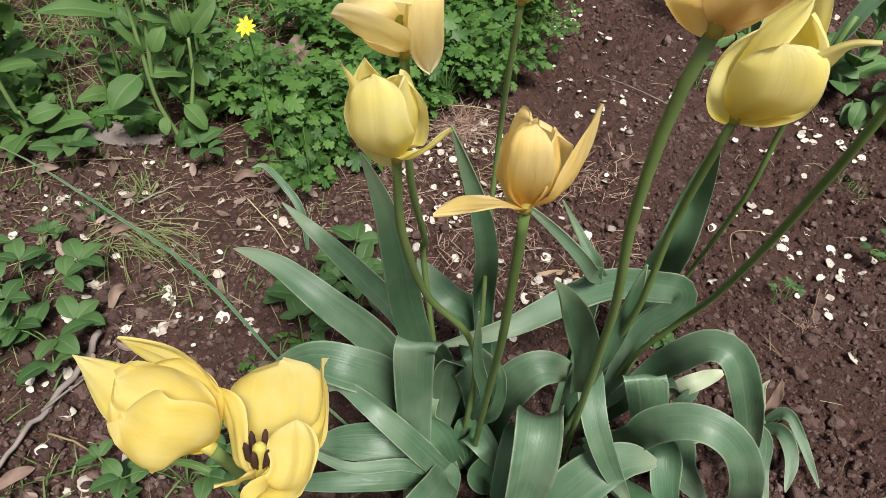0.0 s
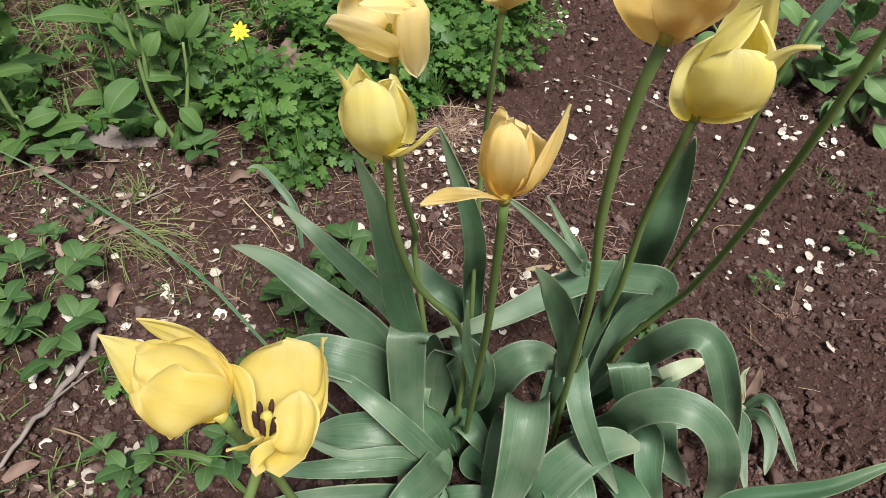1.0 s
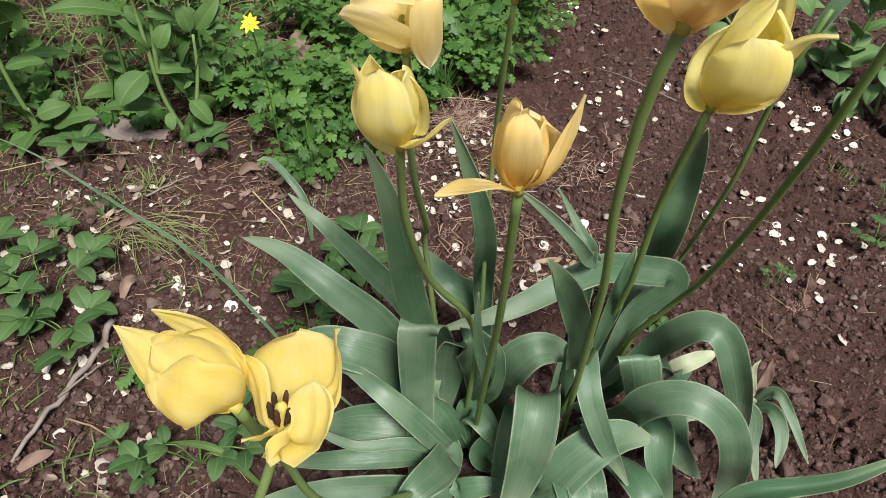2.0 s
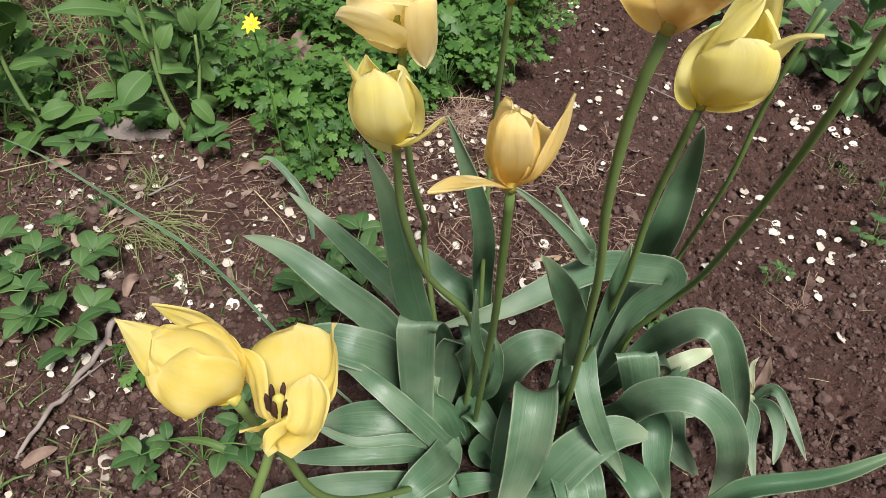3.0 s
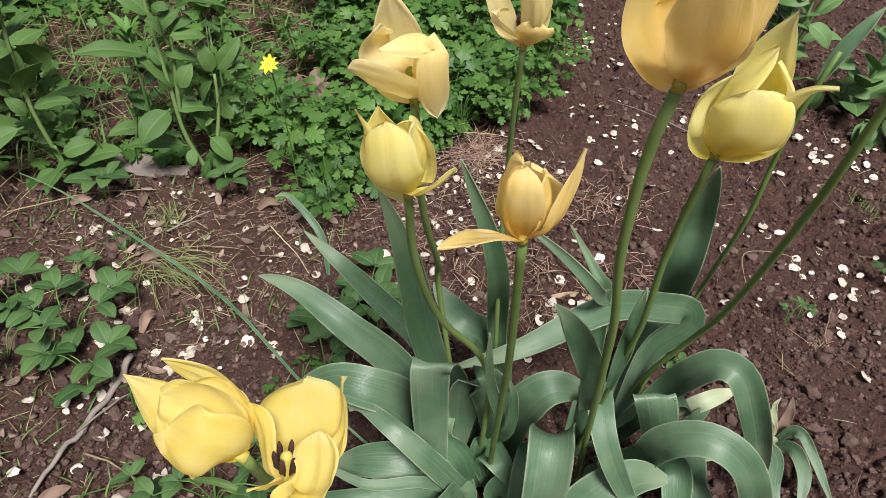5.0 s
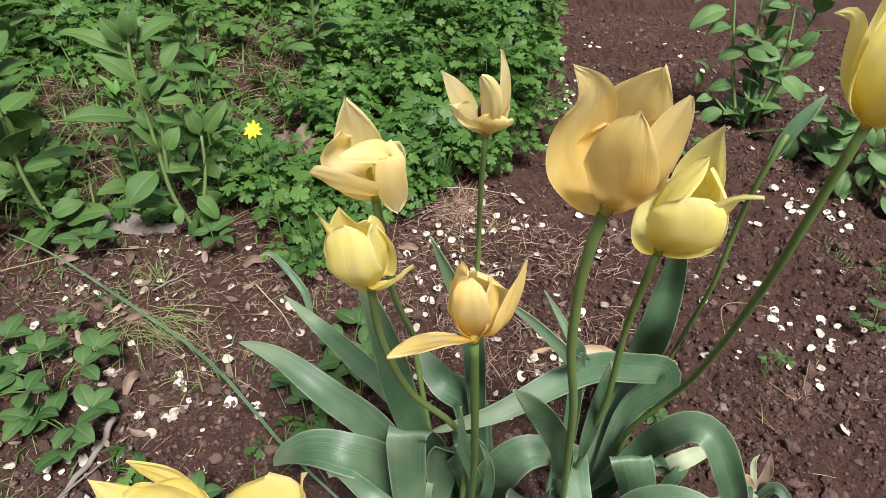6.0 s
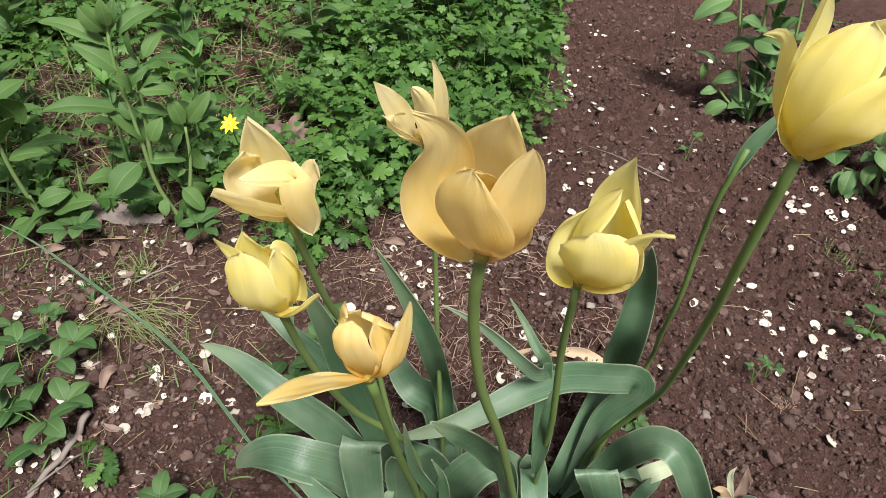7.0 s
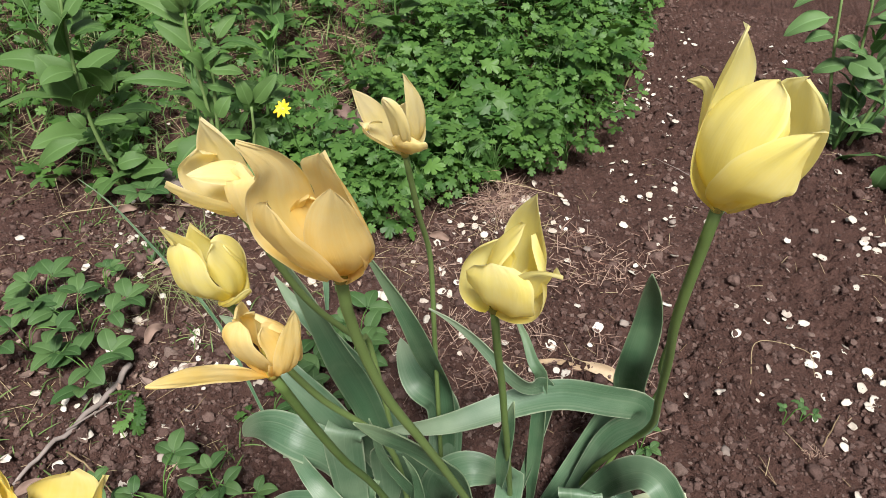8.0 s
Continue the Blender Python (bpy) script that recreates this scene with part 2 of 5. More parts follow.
def thing(name, at, label, category, group="", kind=""):
    ob = new(name)
    ob.empty_display_size = 0.02
    ob.location = at
    return tagged(ob, label, category, group, kind)


def shell(grid, thick):
    """A closed skin of the given thickness round a grid of points; returns vertices, faces and uv."""
    n, m = grid.shape[:2]
    du = np.gradient(grid, axis=1)
    dv = np.gradient(grid, axis=0)
    nor = unit(np.cross(du, dv))
    top, bot = grid + nor * thick / 2, grid - nor * thick / 2
    verts = np.vstack([top.reshape(-1, 3), bot.reshape(-1, 3)])
    o = n * m
    f = []
    for i in range(n - 1):
        for j in range(m - 1):
            a, b, c, d = i * m + j, i * m + j + 1, (i + 1) * m + j + 1, (i + 1) * m + j
            f.append((a, b, c, d))
            f.append((o + d, o + c, o + b, o + a))
    rim = [j for j in range(m)] + [i * m + m - 1 for i in range(1, n)] + [(n - 1) * m + j for j in range(m - 2, -1, -1)] + [i * m for i in range(n - 2, 0, -1)]
    vv, uu = np.meshgrid(np.linspace(0, 1, n), np.linspace(0, 1, m), indexing="ij")
    uv = np.stack([uu.ravel(), vv.ravel()], 1)
    k = len(rim)
    for i in range(k):
        j = (i + 1) % k
        f.append((2 * o + j, 2 * o + i, 2 * o + k + i, 2 * o + k + j))
    verts = np.vstack([verts, verts[rim], verts[[o + i for i in rim]]])
    return verts, f, np.vstack([uv, uv, uv[rim], uv[rim]])


def sheet(grid):
    """A petal's skin: light passes through it; returns vertices, faces and uv."""
    n, m = grid.shape[:2]
    idx = np.arange(n * m).reshape(n, m)
    faces = np.stack([idx[:-1, :-1], idx[:-1, 1:], idx[1:, 1:], idx[1:, :-1]], -1).reshape(-1, 4)
    vv, uu = np.meshgrid(np.linspace(0, 1, n), np.linspace(0, 1, m), indexing="ij")
    return grid.reshape(-1, 3), faces, np.stack([uu.ravel(), vv.ravel()], 1)


def tube(points, radii, sides=8):
    p = np.asarray(points, float)
    r = np.broadcast_to(np.asarray(radii, float), (len(p),))
    t = unit(np.gradient(p, axis=0))
    ref = np.array([0.0, 0.0, 1.0]) if abs(t[:, 2]).mean() < 0.8 else np.array([1.0, 0.0, 0.0])
    a = unit(np.cross(t, ref))
    b = np.cross(t, a)
    ang = np.linspace(0, 2 * np.pi, sides, endpoint=False)
    ring = p[:, None] + r[:, None, None] * (np.cos(ang)[None, :, None] * a[:, None] + np.sin(ang)[None, :, None] * b[:, None])
    f = []
    for i in range(len(p) - 1):
        for j in range(sides):
            k = (j + 1) % sides
            f.append((i * sides + j, i * sides + k, (i + 1) * sides + k, (i + 1) * sides + j))
    f.append(tuple(range(sides - 1, -1, -1)))
    f.append(tuple((len(p) - 1) * sides + j for j in range(sides)))
    return ring.reshape(-1, 3), f


class Heap:
    """Gathers many small meshes into one."""

    def __init__(self):
        self.v, self.f, self.n = [], [], 0

    def add(self, verts, faces):
        self.v.append(np.asarray(verts, float))
        self.f.extend(tuple(i + self.n for i in f) for f in faces)
        self.n += len(verts)

    def mesh(self, name, mat, smooth=True):
        return make_mesh(name, np.vstack(self.v), self.f, mat, smooth=smooth)


rng = np.random.default_rng(7)


def euler_rot(rx, ry, rz):
    return np.array(Euler((rx, ry, rz)).to_matrix())


# ---- ground ----
def ground_height(x, y):
    """Gently uneven bed; sinks a little to one side."""
    z = -0.012 * np.clip((x - 0.35) / 0.4, 0, 2.5)
    z = z + 0.006 * np.sin(3.1 * x + 1.3) * np.sin(2.7 * y) + 0.004 * np.sin(9 * x + 5 * y)
    return z * np.clip(2.5 - np.hypot(x, y - 1) / 2.5, 0, 1)


def soil_height(x, y):
    """The tilled surface: broad swells, lumps of three sizes with sunk joints, crumbly grain, smoother raked patches."""
    z = float(ground_height(x, y))
    if not (-1.45 < x < 1.55 and 0.1 < y < 2.7):
        return z
    rough = max(0.3, min(1.0, 0.65 + 1.0 * noise.noise((x * 4, y * 4, 7.7))))
    z += 0.008 * noise.noise((x * 7, y * 7, 0.3))
    wx, wy = x + 0.014 * noise.noise((x * 26, y * 26, 2.0)), y + 0.014 * noise.noise((x * 26, y * 26, 8.0))
    for scale, depth in ((30, 0.019), (66, 0.014), (140, 0.007)):
        lump = abs(noise.noise((wx * scale, wy * scale, scale * 0.1)))
        z += rough * depth * (min(lump * 2.6, 1.0) ** 0.7 - 0.6)
        rough = min(1.0, rough + 0.15)
    return z + 0.003 * noise.noise((x * 210, y * 210, 1.0))


def build_ground():
    far = np.array([0.1, 0.25, 0.5, 1, 2, 4, 8, 16, 40, 90])
    xs = np.r_[np.arange(-1.3, -0.8, 0.009), np.arange(-0.8, 1.05, 0.0038), np.arange(1.05, 1.4, 0.009)]
    ys = np.r_[np.arange(0.32, 1.5, 0.0038), np.arange(1.5, 2.5, 0.009)]
    xs = np.r_[xs[0] - far[::-1], xs, xs[-1] + far]
    ys = np.r_[ys[0] - far[::-1], ys, ys[-1] + far]
    gx, gy = np.meshgrid(xs, ys)
    px, py = gx.ravel(), gy.ravel()
    flat = [soil_height(x, y) for x, y in zip(px.tolist(), py.tolist())]
    n, m = gx.shape
    idx = np.arange(n * m).reshape(n, m)
    faces = np.stack([idx[:-1, :-1], idx[:-1, 1:], idx[1:, 1:], idx[1:, :-1]], -1).reshape(-1, 4)
    me = make_mesh("ground", np.stack([px, py, flat], 1), faces, SOIL)
    tagged(new("ground", me), "dark brown crumbly garden soil of the flower bed", "soil", kind="structure")


build_ground()


def lump_shape(level, seed):
    """A broken lump of earth: uneven, with a few flat broken faces."""
    bm = bmesh.new()
    bmesh.ops.create_icosphere(bm, subdivisions=level, radius=1)
    v = np.array([p.co[:] for p in bm.verts])
    f = [tuple(q.index for q in p.verts) for p in bm.faces]
    bm.free()
    swell = np.array([0.42 * noise.noise((p[0] * 1.3 + seed * 5, p[1] * 1.3, p[2] * 1.3)) + 0.24 * noise.noise((p[0] * 3.4, p[1] * 3.4 + seed * 7, p[2] * 3.4)) + 0.12 * noise.noise((p[0] * 8, p[1] * 8, p[2] * 8 + seed * 3)) for p in v])
    v = v * (1 + swell)[:, None]
    cut = np.random.default_rng(seed)
    for _ in range(4):
        n = unit(cut.normal(size=3))
        over = np.maximum(v @ n - 0.62, 0)
        v = v - over[:, None] * n * 0.9
    return v, f


GRAINS = [lump_shape(1, i) for i in range(14)]
LUMPS = [lump_shape(2, 20 + i) for i in range(14)]
CLODS = [lump_shape(3, 40 + i) for i in range(10)]
LUMP_V, LUMP_F = LUMPS[0]


def in_carpet(x, y):
    """Where the buttercups and weeds cover the soil."""
    right = np.interp(y, [0.95, 1.0, 1.25, 1.4, 1.75, 2.4, 3.2], [-0.16, -0.1, 0.02, 0.22, 0.3, 0.4, 0.5])
    front = np.interp(x, [-2.0, -0.8, -0.55, -0.42, -0.3, -0.16, 0.0, 0.22, 0.5], [1.05, 1.02, 1.1, 1.16, 1.14, 0.98, 1.2, 1.38, 1.8])
    return (x < right) & (y > front)


def build_clods():
    for name, label, count, kinds, low, high, power, round_edges in (("soil_crumbs", "fine loose brown crumbs of soil", 40000, GRAINS, 0.0013, 0.0036, 1.6, False),
                                                                    ("soil_lumps", "small rough brown lumps of soil", 8500, LUMPS, 0.003, 0.0062, 1.8, False),
                                                                    ("soil_clods", "larger broken brown clods of soil", 900, CLODS, 0.006, 0.0125, 2.0, True)):
        heap = Heap()
        made = 0
        while made < count:
            y = 0.3 + 2.1 * rng.random() ** 1.25
            x = 0.12 + (rng.random() - 0.5) * (1.35 + 0.95 * y)
            if in_carpet(x, y) and rng.random() < 0.9:
                continue
            if rng.random() > 0.7 + 0.8 * noise.noise((x * 5, y * 5, 9.2)):
                continue
            size = low + (high - low) * rng.random() ** power
            base, faces = kinds[rng.integers(len(kinds))]
            v = base * size * np.array([1 + 0.4 * rng.random(), 1.0, 0.75 + 0.2 * rng.random()])
            v = v @ euler_rot(rng.normal() * 0.5, rng.normal() * 0.5, rng.random() * 6.28).T
            heap.add(v + (x, y, soil_height(x, y) + size * 0.25), faces)
            made += 1
        tagged(new(name, heap.mesh(name, CLOD, smooth=round_edges)), label, "soil", kind="stuff")


build_clods()


# ---- tulips ----
EYE_SIDE = np.array([0.12, 0.0, 0.82])


def blade_grid(points, width, roll=0.0, fold=0.22, wave=0.2, side=None, base_width=0.45, tip=1.0, rows=46, cols=9, seed=0):
    """A strap leaf along a path: channelled, wavy at the edges, tapering to its tip."""
    c = smooth_path(points, rows)
    for _ in range(3):
        c[1:-1] = 0.25 * c[:-2] + 0.5 * c[1:-1] + 0.25 * c[2:]
    t = unit(np.gradient(c, axis=0))
    if side is None:
        nor = unit(EYE_SIDE - c)
        s = unit(np.cross(t, nor))
    else:
        s = unit(np.array(side, float) - (t @ np.array(side, float))[:, None] * t)
    nor = unit(np.cross(s, t))
    a = np.radians(np.linspace(0, roll, rows) if np.isscalar(roll) else np.interp(np.linspace(0, 1, rows), np.linspace(0, 1, len(roll)), roll))[:, None]
    s, nor = s * np.cos(a) + nor * np.sin(a), nor * np.cos(a) - s * np.sin(a)
    q = np.linspace(0, 1, rows)
    w = width / 2 * np.where(q < 0.45, base_width + (1 - base_width) * np.sin(np.pi / 2 * q / 0.45), np.clip(1 - np.maximum((q - 0.45) / 0.55, 0) ** 2.2 * tip, 0.0, 1) ** 0.8)
    w = np.maximum(w, 0.0006)
    u = np.linspace(-1, 1, cols)
    ph = seed * 1.7
    ripple = wave * w[:, None] * np.sin(q[:, None] * (9 + seed % 4) + ph + u[None] * 1.5) * np.abs(u)[None] ** 2
    lift = fold * w[:, None] * np.abs(u)[None] ** 1.6 + ripple
    return c[:, None] + s[:, None] * (w[:, None] * u[None])[..., None] + nor[:, None] * lift[..., None]


leaf_count = [0]


def leaf(plant, points, width, mat=None, label="", **shape):
    leaf_count[0] += 1
    g = blade_grid(points, width, seed=leaf_count[0], **shape)
    v, f, uv = shell(g, 0.0011)
    me = make_mesh("leaf", v - np.array(plant.location), f, mat or LEAF, uv)
    return place("leaf", me, plant, label)


def stem(plant, points, radius, mat=None):
    p = smooth_path(points, 30)
    v, f = tube(p, np.linspace(radius * 1.0, radius * 0.8, len(p)), 10)
    return place("stem", make_mesh("stem", v - np.array(plant.location), f, mat or STEM), plant)


def petal_grid(points, width, out, out2=None, cup=0.48, peak=0.5, blunt=0.0, ruffle=0.06, edge=0.25, rows=26, cols=15, seed=0):
    """One petal along its midline, in metres from the flower's base. Out is the side that its back faces; the margins bend the other way."""
    c = smooth_path(points, rows)
    for _ in range(2):
        c[1:-1] = 0.25 * c[:-2] + 0.5 * c[1:-1] + 0.25 * c[2:]
    t = unit(np.gradient(c, axis=0))
    q = np.linspace(0, 1, rows)
    a, b = unit(np.array(out, float)), unit(np.array(out2 or out, float))
    face = a + (b - a) * q[:, None]
    face = unit(face - (face * t).sum(1)[:, None] * t)
    side = np.cross(t, face)
    rise = 0.3 + 0.7 * np.sin(np.pi / 2 * np.clip(q / peak, 0, 1)) ** 0.8
    fall = np.clip(1 - np.clip((q - peak) / (1 - peak), 0, 1) ** (1.7 + 2.3 * blunt), 0.0, 1) ** (1.0 - 0.5 * blunt)
    w = width / 2 * rise * np.maximum(fall, 0.03)
    w = w * np.array([1 + 0.1 * noise.noise((p * 5.0, seed * 3.1, 4.4)) for p in q])
    u = np.linspace(-1, 1, cols)
    lat = w[:, None] * np.sin(u[None] * 1.25) / math.sin(1.25)
    bow = cup * w[:, None] * (1 - np.cos(u[None] * 1.35))
    wavy = ruffle * width * np.sin(q[:, None] * 7 + seed * 2.1 + u[None] * 2.0) * np.abs(u)[None] ** 2 * q[:, None]
    lip = edge * (0.6 + 0.8 * math.sin(seed * 1.9)) * width * np.clip(np.abs(u) - 0.62, 0, 1)[None] ** 2 * q[:, None]
    crease = np.array([[0.0016 * noise.noise((p * 3.0 + seed, r * 2.2, seed * 0.7)) + 0.0005 * noise.noise((p * 9.0, r * 3.0, seed * 1.3)) for p in u] for r in q])
    rib = 0.0008 * np.exp(-((u / 0.12) ** 2))[None] * np.sin(np.pi * q)[:, None]
    off = -bow + wavy + lip + crease * np.minimum(1, q * 4)[:, None] - rib
    skew = 0.16 * width * math.sin(seed * 2.7) * q ** 2 * (1 - q)
    return c[:, None] + side[:, None] * (lat + skew[:, None])[..., None] + face[:, None] * off[..., None]


petal_count = [0]


def bloom(plant, at, axis, mat, petals, stamens=6, label=""):
    """A flower: pistil, stamens and petals, each petal with its midline in millimetres from the base, its width and the way its back faces."""
    a = unit(np.array(axis, float))
    e1 = unit(np.array([1.0, 0, 0]) - a[0] * a)
    e2 = np.cross(a, e1)
    m = np.stack([e1, e2, a], 1)
    origin = np.array(at) - np.array(plant.location)
    pv, pf = tube([(0, 0, -0.002), (0, 0, 0.002), (0, 0, 0.014), (0, 0, 0.019), (0, 0, 0.0215)], [0.003, 0.003, 0.0024, 0.003, 0.0014], 9)
    flower = place("flower", make_mesh("flower", pv @ m.T + origin, pf, PISTIL), plant, label)
    for i in range(stamens):
        b = math.radians(60 * i + 20)
        r = np.array([math.cos(b), math.sin(b), 0])
        sv, sf = tube([r * 0.001 + (0, 0, 0.005), r * 0.003 + (0, 0, 0.01), r * 0.0042 + (0, 0, 0.013), r * 0.0052 + (0, 0, 0.021), r * 0.0056 + (0, 0, 0.0235)], [0.0007, 0.0007, 0.0015, 0.0013, 0.0005], 6)
        place("stamen", make_mesh("stamen", sv @ m.T + origin, sf, ANTHER), flower)
    for spec in petals:
        petal_count[0] += 1
        midline, width, out, *rest = spec
        g = petal_grid(np.array(midline) / 1000, width / 1000, out, seed=petal_count[0], **(rest[0] if rest else {}))
        v, f, uv = sheet(g)
        place("petal", make_mesh("petal", v + origin, f, mat, uv), flower)
    return flower


def tulip(at, label):
    return thing("tulip", at, label, "tulip", "tulips of the clump")


t1 = tulip((0.120, 0.490, 0.0), "pale yellow tulip with one petal fallen outward, grey-green leaves")
stem(t1, [(0.120, 0.490, 0.000), (0.119, 0.437, 0.280), (0.073, 0.401, 0.400), (0.056, 0.373, 0.490), (0.055, 0.344, 0.571)], 0.0034)
bloom(t1, (0.055, 0.344, 0.571), (-0.28, 0.06, 0.95), PETAL_LEMON, [
    ([(-1, -2, 1), (-6, -17, 21), (-8, -19, 43), (-9, -14, 57)], 32, (-0.06, -1.02, 0.0), {'blunt': 0.8, 'peak': 0.45}),
    ([(-2, 0, 0), (-16, 0, 13), (-19, -1, 32), (-26, -6, 58)], 24, (-0.95, -0.44, 0.0)),
    ([(0, 2, -2), (-9, 14, 2), (-13, 16, 24), (-16, 8, 52)], 32, (-0.14, 0.99, 0.0)),
] + [
    ([(1, 0, 0), (8, 5, 8), (9, 5, 28), (2, -2, 50)], 26, (1.03, -0.16, 0.0), {'blunt': 0.8}),
    ([(1, 2, -2), (5, 13, 2), (6, 15, 22), (2, 6, 45)], 30, (0.48, 0.88, 0.0), {'blunt': 0.8}),
    ([(0, -4, 4), (9, -9, 8), (19, -12, 18), (28, -12, 29)], 13, (0.37, -0.45, -0.8), {'peak': 0.3, 'blunt': 0.2}),
])
leaf(t1, [(0.110, 0.490, 0.010), (0.027, 0.515, 0.170), (-0.036, 0.523, 0.238), (-0.089, 0.547, 0.264), (-0.123, 0.559, 0.268), (-0.145, 0.569, 0.262)], 0.038, fold=0.3)
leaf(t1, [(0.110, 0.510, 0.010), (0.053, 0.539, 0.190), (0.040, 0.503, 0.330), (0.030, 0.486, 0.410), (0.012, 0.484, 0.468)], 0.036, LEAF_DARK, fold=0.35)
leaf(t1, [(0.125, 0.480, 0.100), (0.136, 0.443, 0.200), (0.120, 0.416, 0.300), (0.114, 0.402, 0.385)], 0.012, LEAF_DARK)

t2 = tulip((0.135, 0.480, 0.0), "fading tulip with two splayed petals and a closed apricot centre")
stem(t2, [(0.135, 0.480, 0.000), (0.128, 0.374, 0.324), (0.125, 0.332, 0.436), (0.121, 0.303, 0.528), (0.118, 0.284, 0.595)], 0.0033)
bloom(t2, (0.118, 0.284, 0.595), (0.0, 0.03, 1.0), PETAL_PEACH, [
    ([(0, 0, 0), (-2, -13, 25), (-4, -16, 43), (-3, -10, 50)], 18, (-0.08, -1.0, 0.0), {'blunt': 1}),
    ([(-1, 0, 0), (-10, 0, 11), (-12, 1, 28), (-10, -3, 45), (-5, -10, 51)], 17, (-1.0, -0.02, 0.0), {'blunt': 0.9}),
    ([(0, 0, 0), (0, 12, 3), (1, 12, 27), (-1, 0, 45)], 30, (0.08, 1.0, 0.0), {'blunt': 1}),
] + [
    ([(2, 0, 0), (9, -3, 16), (10, -2, 28), (5, -6, 45)], 15, (0.98, -0.28, 0.0), {'blunt': 0.9}),
    ([(2, 0, 0), (12, -6, 13), (17, -6, 29), (20, -4, 45), (21, -2, 56)], 13, (0.65, -0.65, -0.2), {'blunt': 0.3}),
    ([(-1, -2, 1), (-13, -14, 12), (-25, -27, 22), (-39, -40, 27)], 16, (-0.02, -0.3, -1.0), {'blunt': 0.2, 'cup': 0.3}),
])
leaf(t2, [(0.130, 0.500, 0.020), (0.088, 0.486, 0.180), (0.070, 0.459, 0.265), (0.061, 0.451, 0.284), (0.062, 0.444, 0.262), (0.064, 0.442, 0.180), (0.069, 0.434, 0.100), (0.069, 0.408, 0.040)], 0.041, side=(1, 0.15, 0), tip=0.55, fold=0.12)
leaf(t2, [(0.140, 0.490, 0.050), (0.130, 0.485, 0.170), (0.116, 0.470, 0.230), (0.104, 0.468, 0.225), (0.099, 0.472, 0.140), (0.098, 0.461, 0.070)], 0.044, side=(0.9, 0.5, 0), fold=0.2)
leaf(t2, [(0.130, 0.480, 0.100), (0.146, 0.441, 0.180), (0.146, 0.428, 0.260), (0.135, 0.424, 0.300)], 0.012, LEAF_DARK)

t3 = tulip((0.100, 0.530, 0.0), "cream yellow tulip past its best with loose drooping petals")
stem(t3, [(0.100, 0.530, 0.000), (0.063, 0.541, 0.290), (0.065, 0.502, 0.360), (0.056, 0.436, 0.480), (0.055, 0.381, 0.611)], 0.0034)
bloom(t3, (0.055, 0.381, 0.611), (-0.10, -0.06, 1.0), PETAL_CREAM, [
    ([(0, 0, 0), (-8, -19, 17), (-21, -24, 26), (-33, -20, 29)], 24, (0.01, -0.91, -0.6), {'blunt': 0.7}),
    ([(0, 3, -1), (-7, 12, 11), (-10, 10, 35), (-14, 1, 64)], 30, (-0.12, 0.99, 0.2)),
    ([(-1, 0, 1), (-18, 2, 17), (-25, 1, 34), (-16, -4, 46)], 28, (-0.86, 0.4, 0.3), {'blunt': 0.9, 'ruffle': 0.13}),
] + [
    ([(0, 0, 1), (10, -3, 17), (11, -7, 37), (-1, -15, 43), (-16, -20, 40)], 15, (0.43, -0.25, 0.8), {'blunt': 0.6, 'ruffle': 0.14}),
    ([(0, 0, 1), (8, -6, 27), (13, -14, 41), (13, -15, 24), (14, -3, -8)], 18, (0.4, -0.76, 0.6), {'ruffle': 0.12, 'blunt': 0.6, 'out2': (0.32, -0.97, 0.2), 'peak': 0.7}),
    ([(0, 2, 0), (8, 10, 10), (12, 19, 18), (13, 21, 27)], 24, (0.61, 0.78, 0.0), {'blunt': 0.8}),
], stamens=0)
leaf(t3, [(0.120, 0.520, 0.010), (0.048, 0.602, 0.105), (-0.020, 0.620, 0.184), (-0.066, 0.620, 0.246), (-0.111, 0.650, 0.262)], 0.03, fold=0.35)
leaf(t3, [(0.150, 0.520, 0.010), (0.130, 0.604, 0.120), (0.093, 0.608, 0.160), (0.061, 0.651, 0.165), (0.048, 0.676, 0.160)], 0.045, fold=0.2)

t7 = tulip((0.140, 0.560, 0.0), "small cream tulip with pointed separate petals")
stem(t7, [(0.140, 0.560, 0.000), (0.127, 0.566, 0.300), (0.124, 0.560, 0.430), (0.122, 0.530, 0.510), (0.122, 0.499, 0.591)], 0.003)
bloom(t7, (0.122, 0.499, 0.591), (-0.05, -0.1, 1.0), PETAL_CREAM, [
    ([(1, 0, 0), (6, -12, 11), (7, -16, 20), (8, -14, 25)], 26, (0.15, -1.01, -0.2), {'blunt': 1}),
    ([(-1, 0, 1), (-14, 2, 13), (-24, -3, 33), (-33, -11, 54)], 20, (-0.67, 0.64, 0.0)),
    ([(-1, -2, 2), (-14, -15, 16), (-24, -20, 27), (-23, -15, 30), (-13, -9, 30)], 12, (-0.44, -0.68, -0.6), {'blunt': 0.7}),
] + [
    ([(1, -3, 2), (2, -17, 24), (0, -23, 46), (-6, -26, 59)], 16, (-0.25, -0.99, 0.0), {'blunt': 0.7}),
    ([(3, 0, 1), (14, -5, 23), (13, -11, 49), (6, -17, 74)], 17, (0.88, -0.45, 0.0)),
    ([(1, 2, 0), (7, 4, 18), (7, 3, 32), (4, -5, 45)], 22, (0.25, 0.99, 0.0), {'blunt': 0.8}),
])
leaf(t7, [(0.150, 0.560, 0.010), (0.134, 0.593, 0.170), (0.126, 0.542, 0.304), (0.115, 0.522, 0.376), (0.099, 0.512, 0.430), (0.081, 0.497, 0.490)], 0.025, LEAF_DARK, fold=0.35, roll=10)

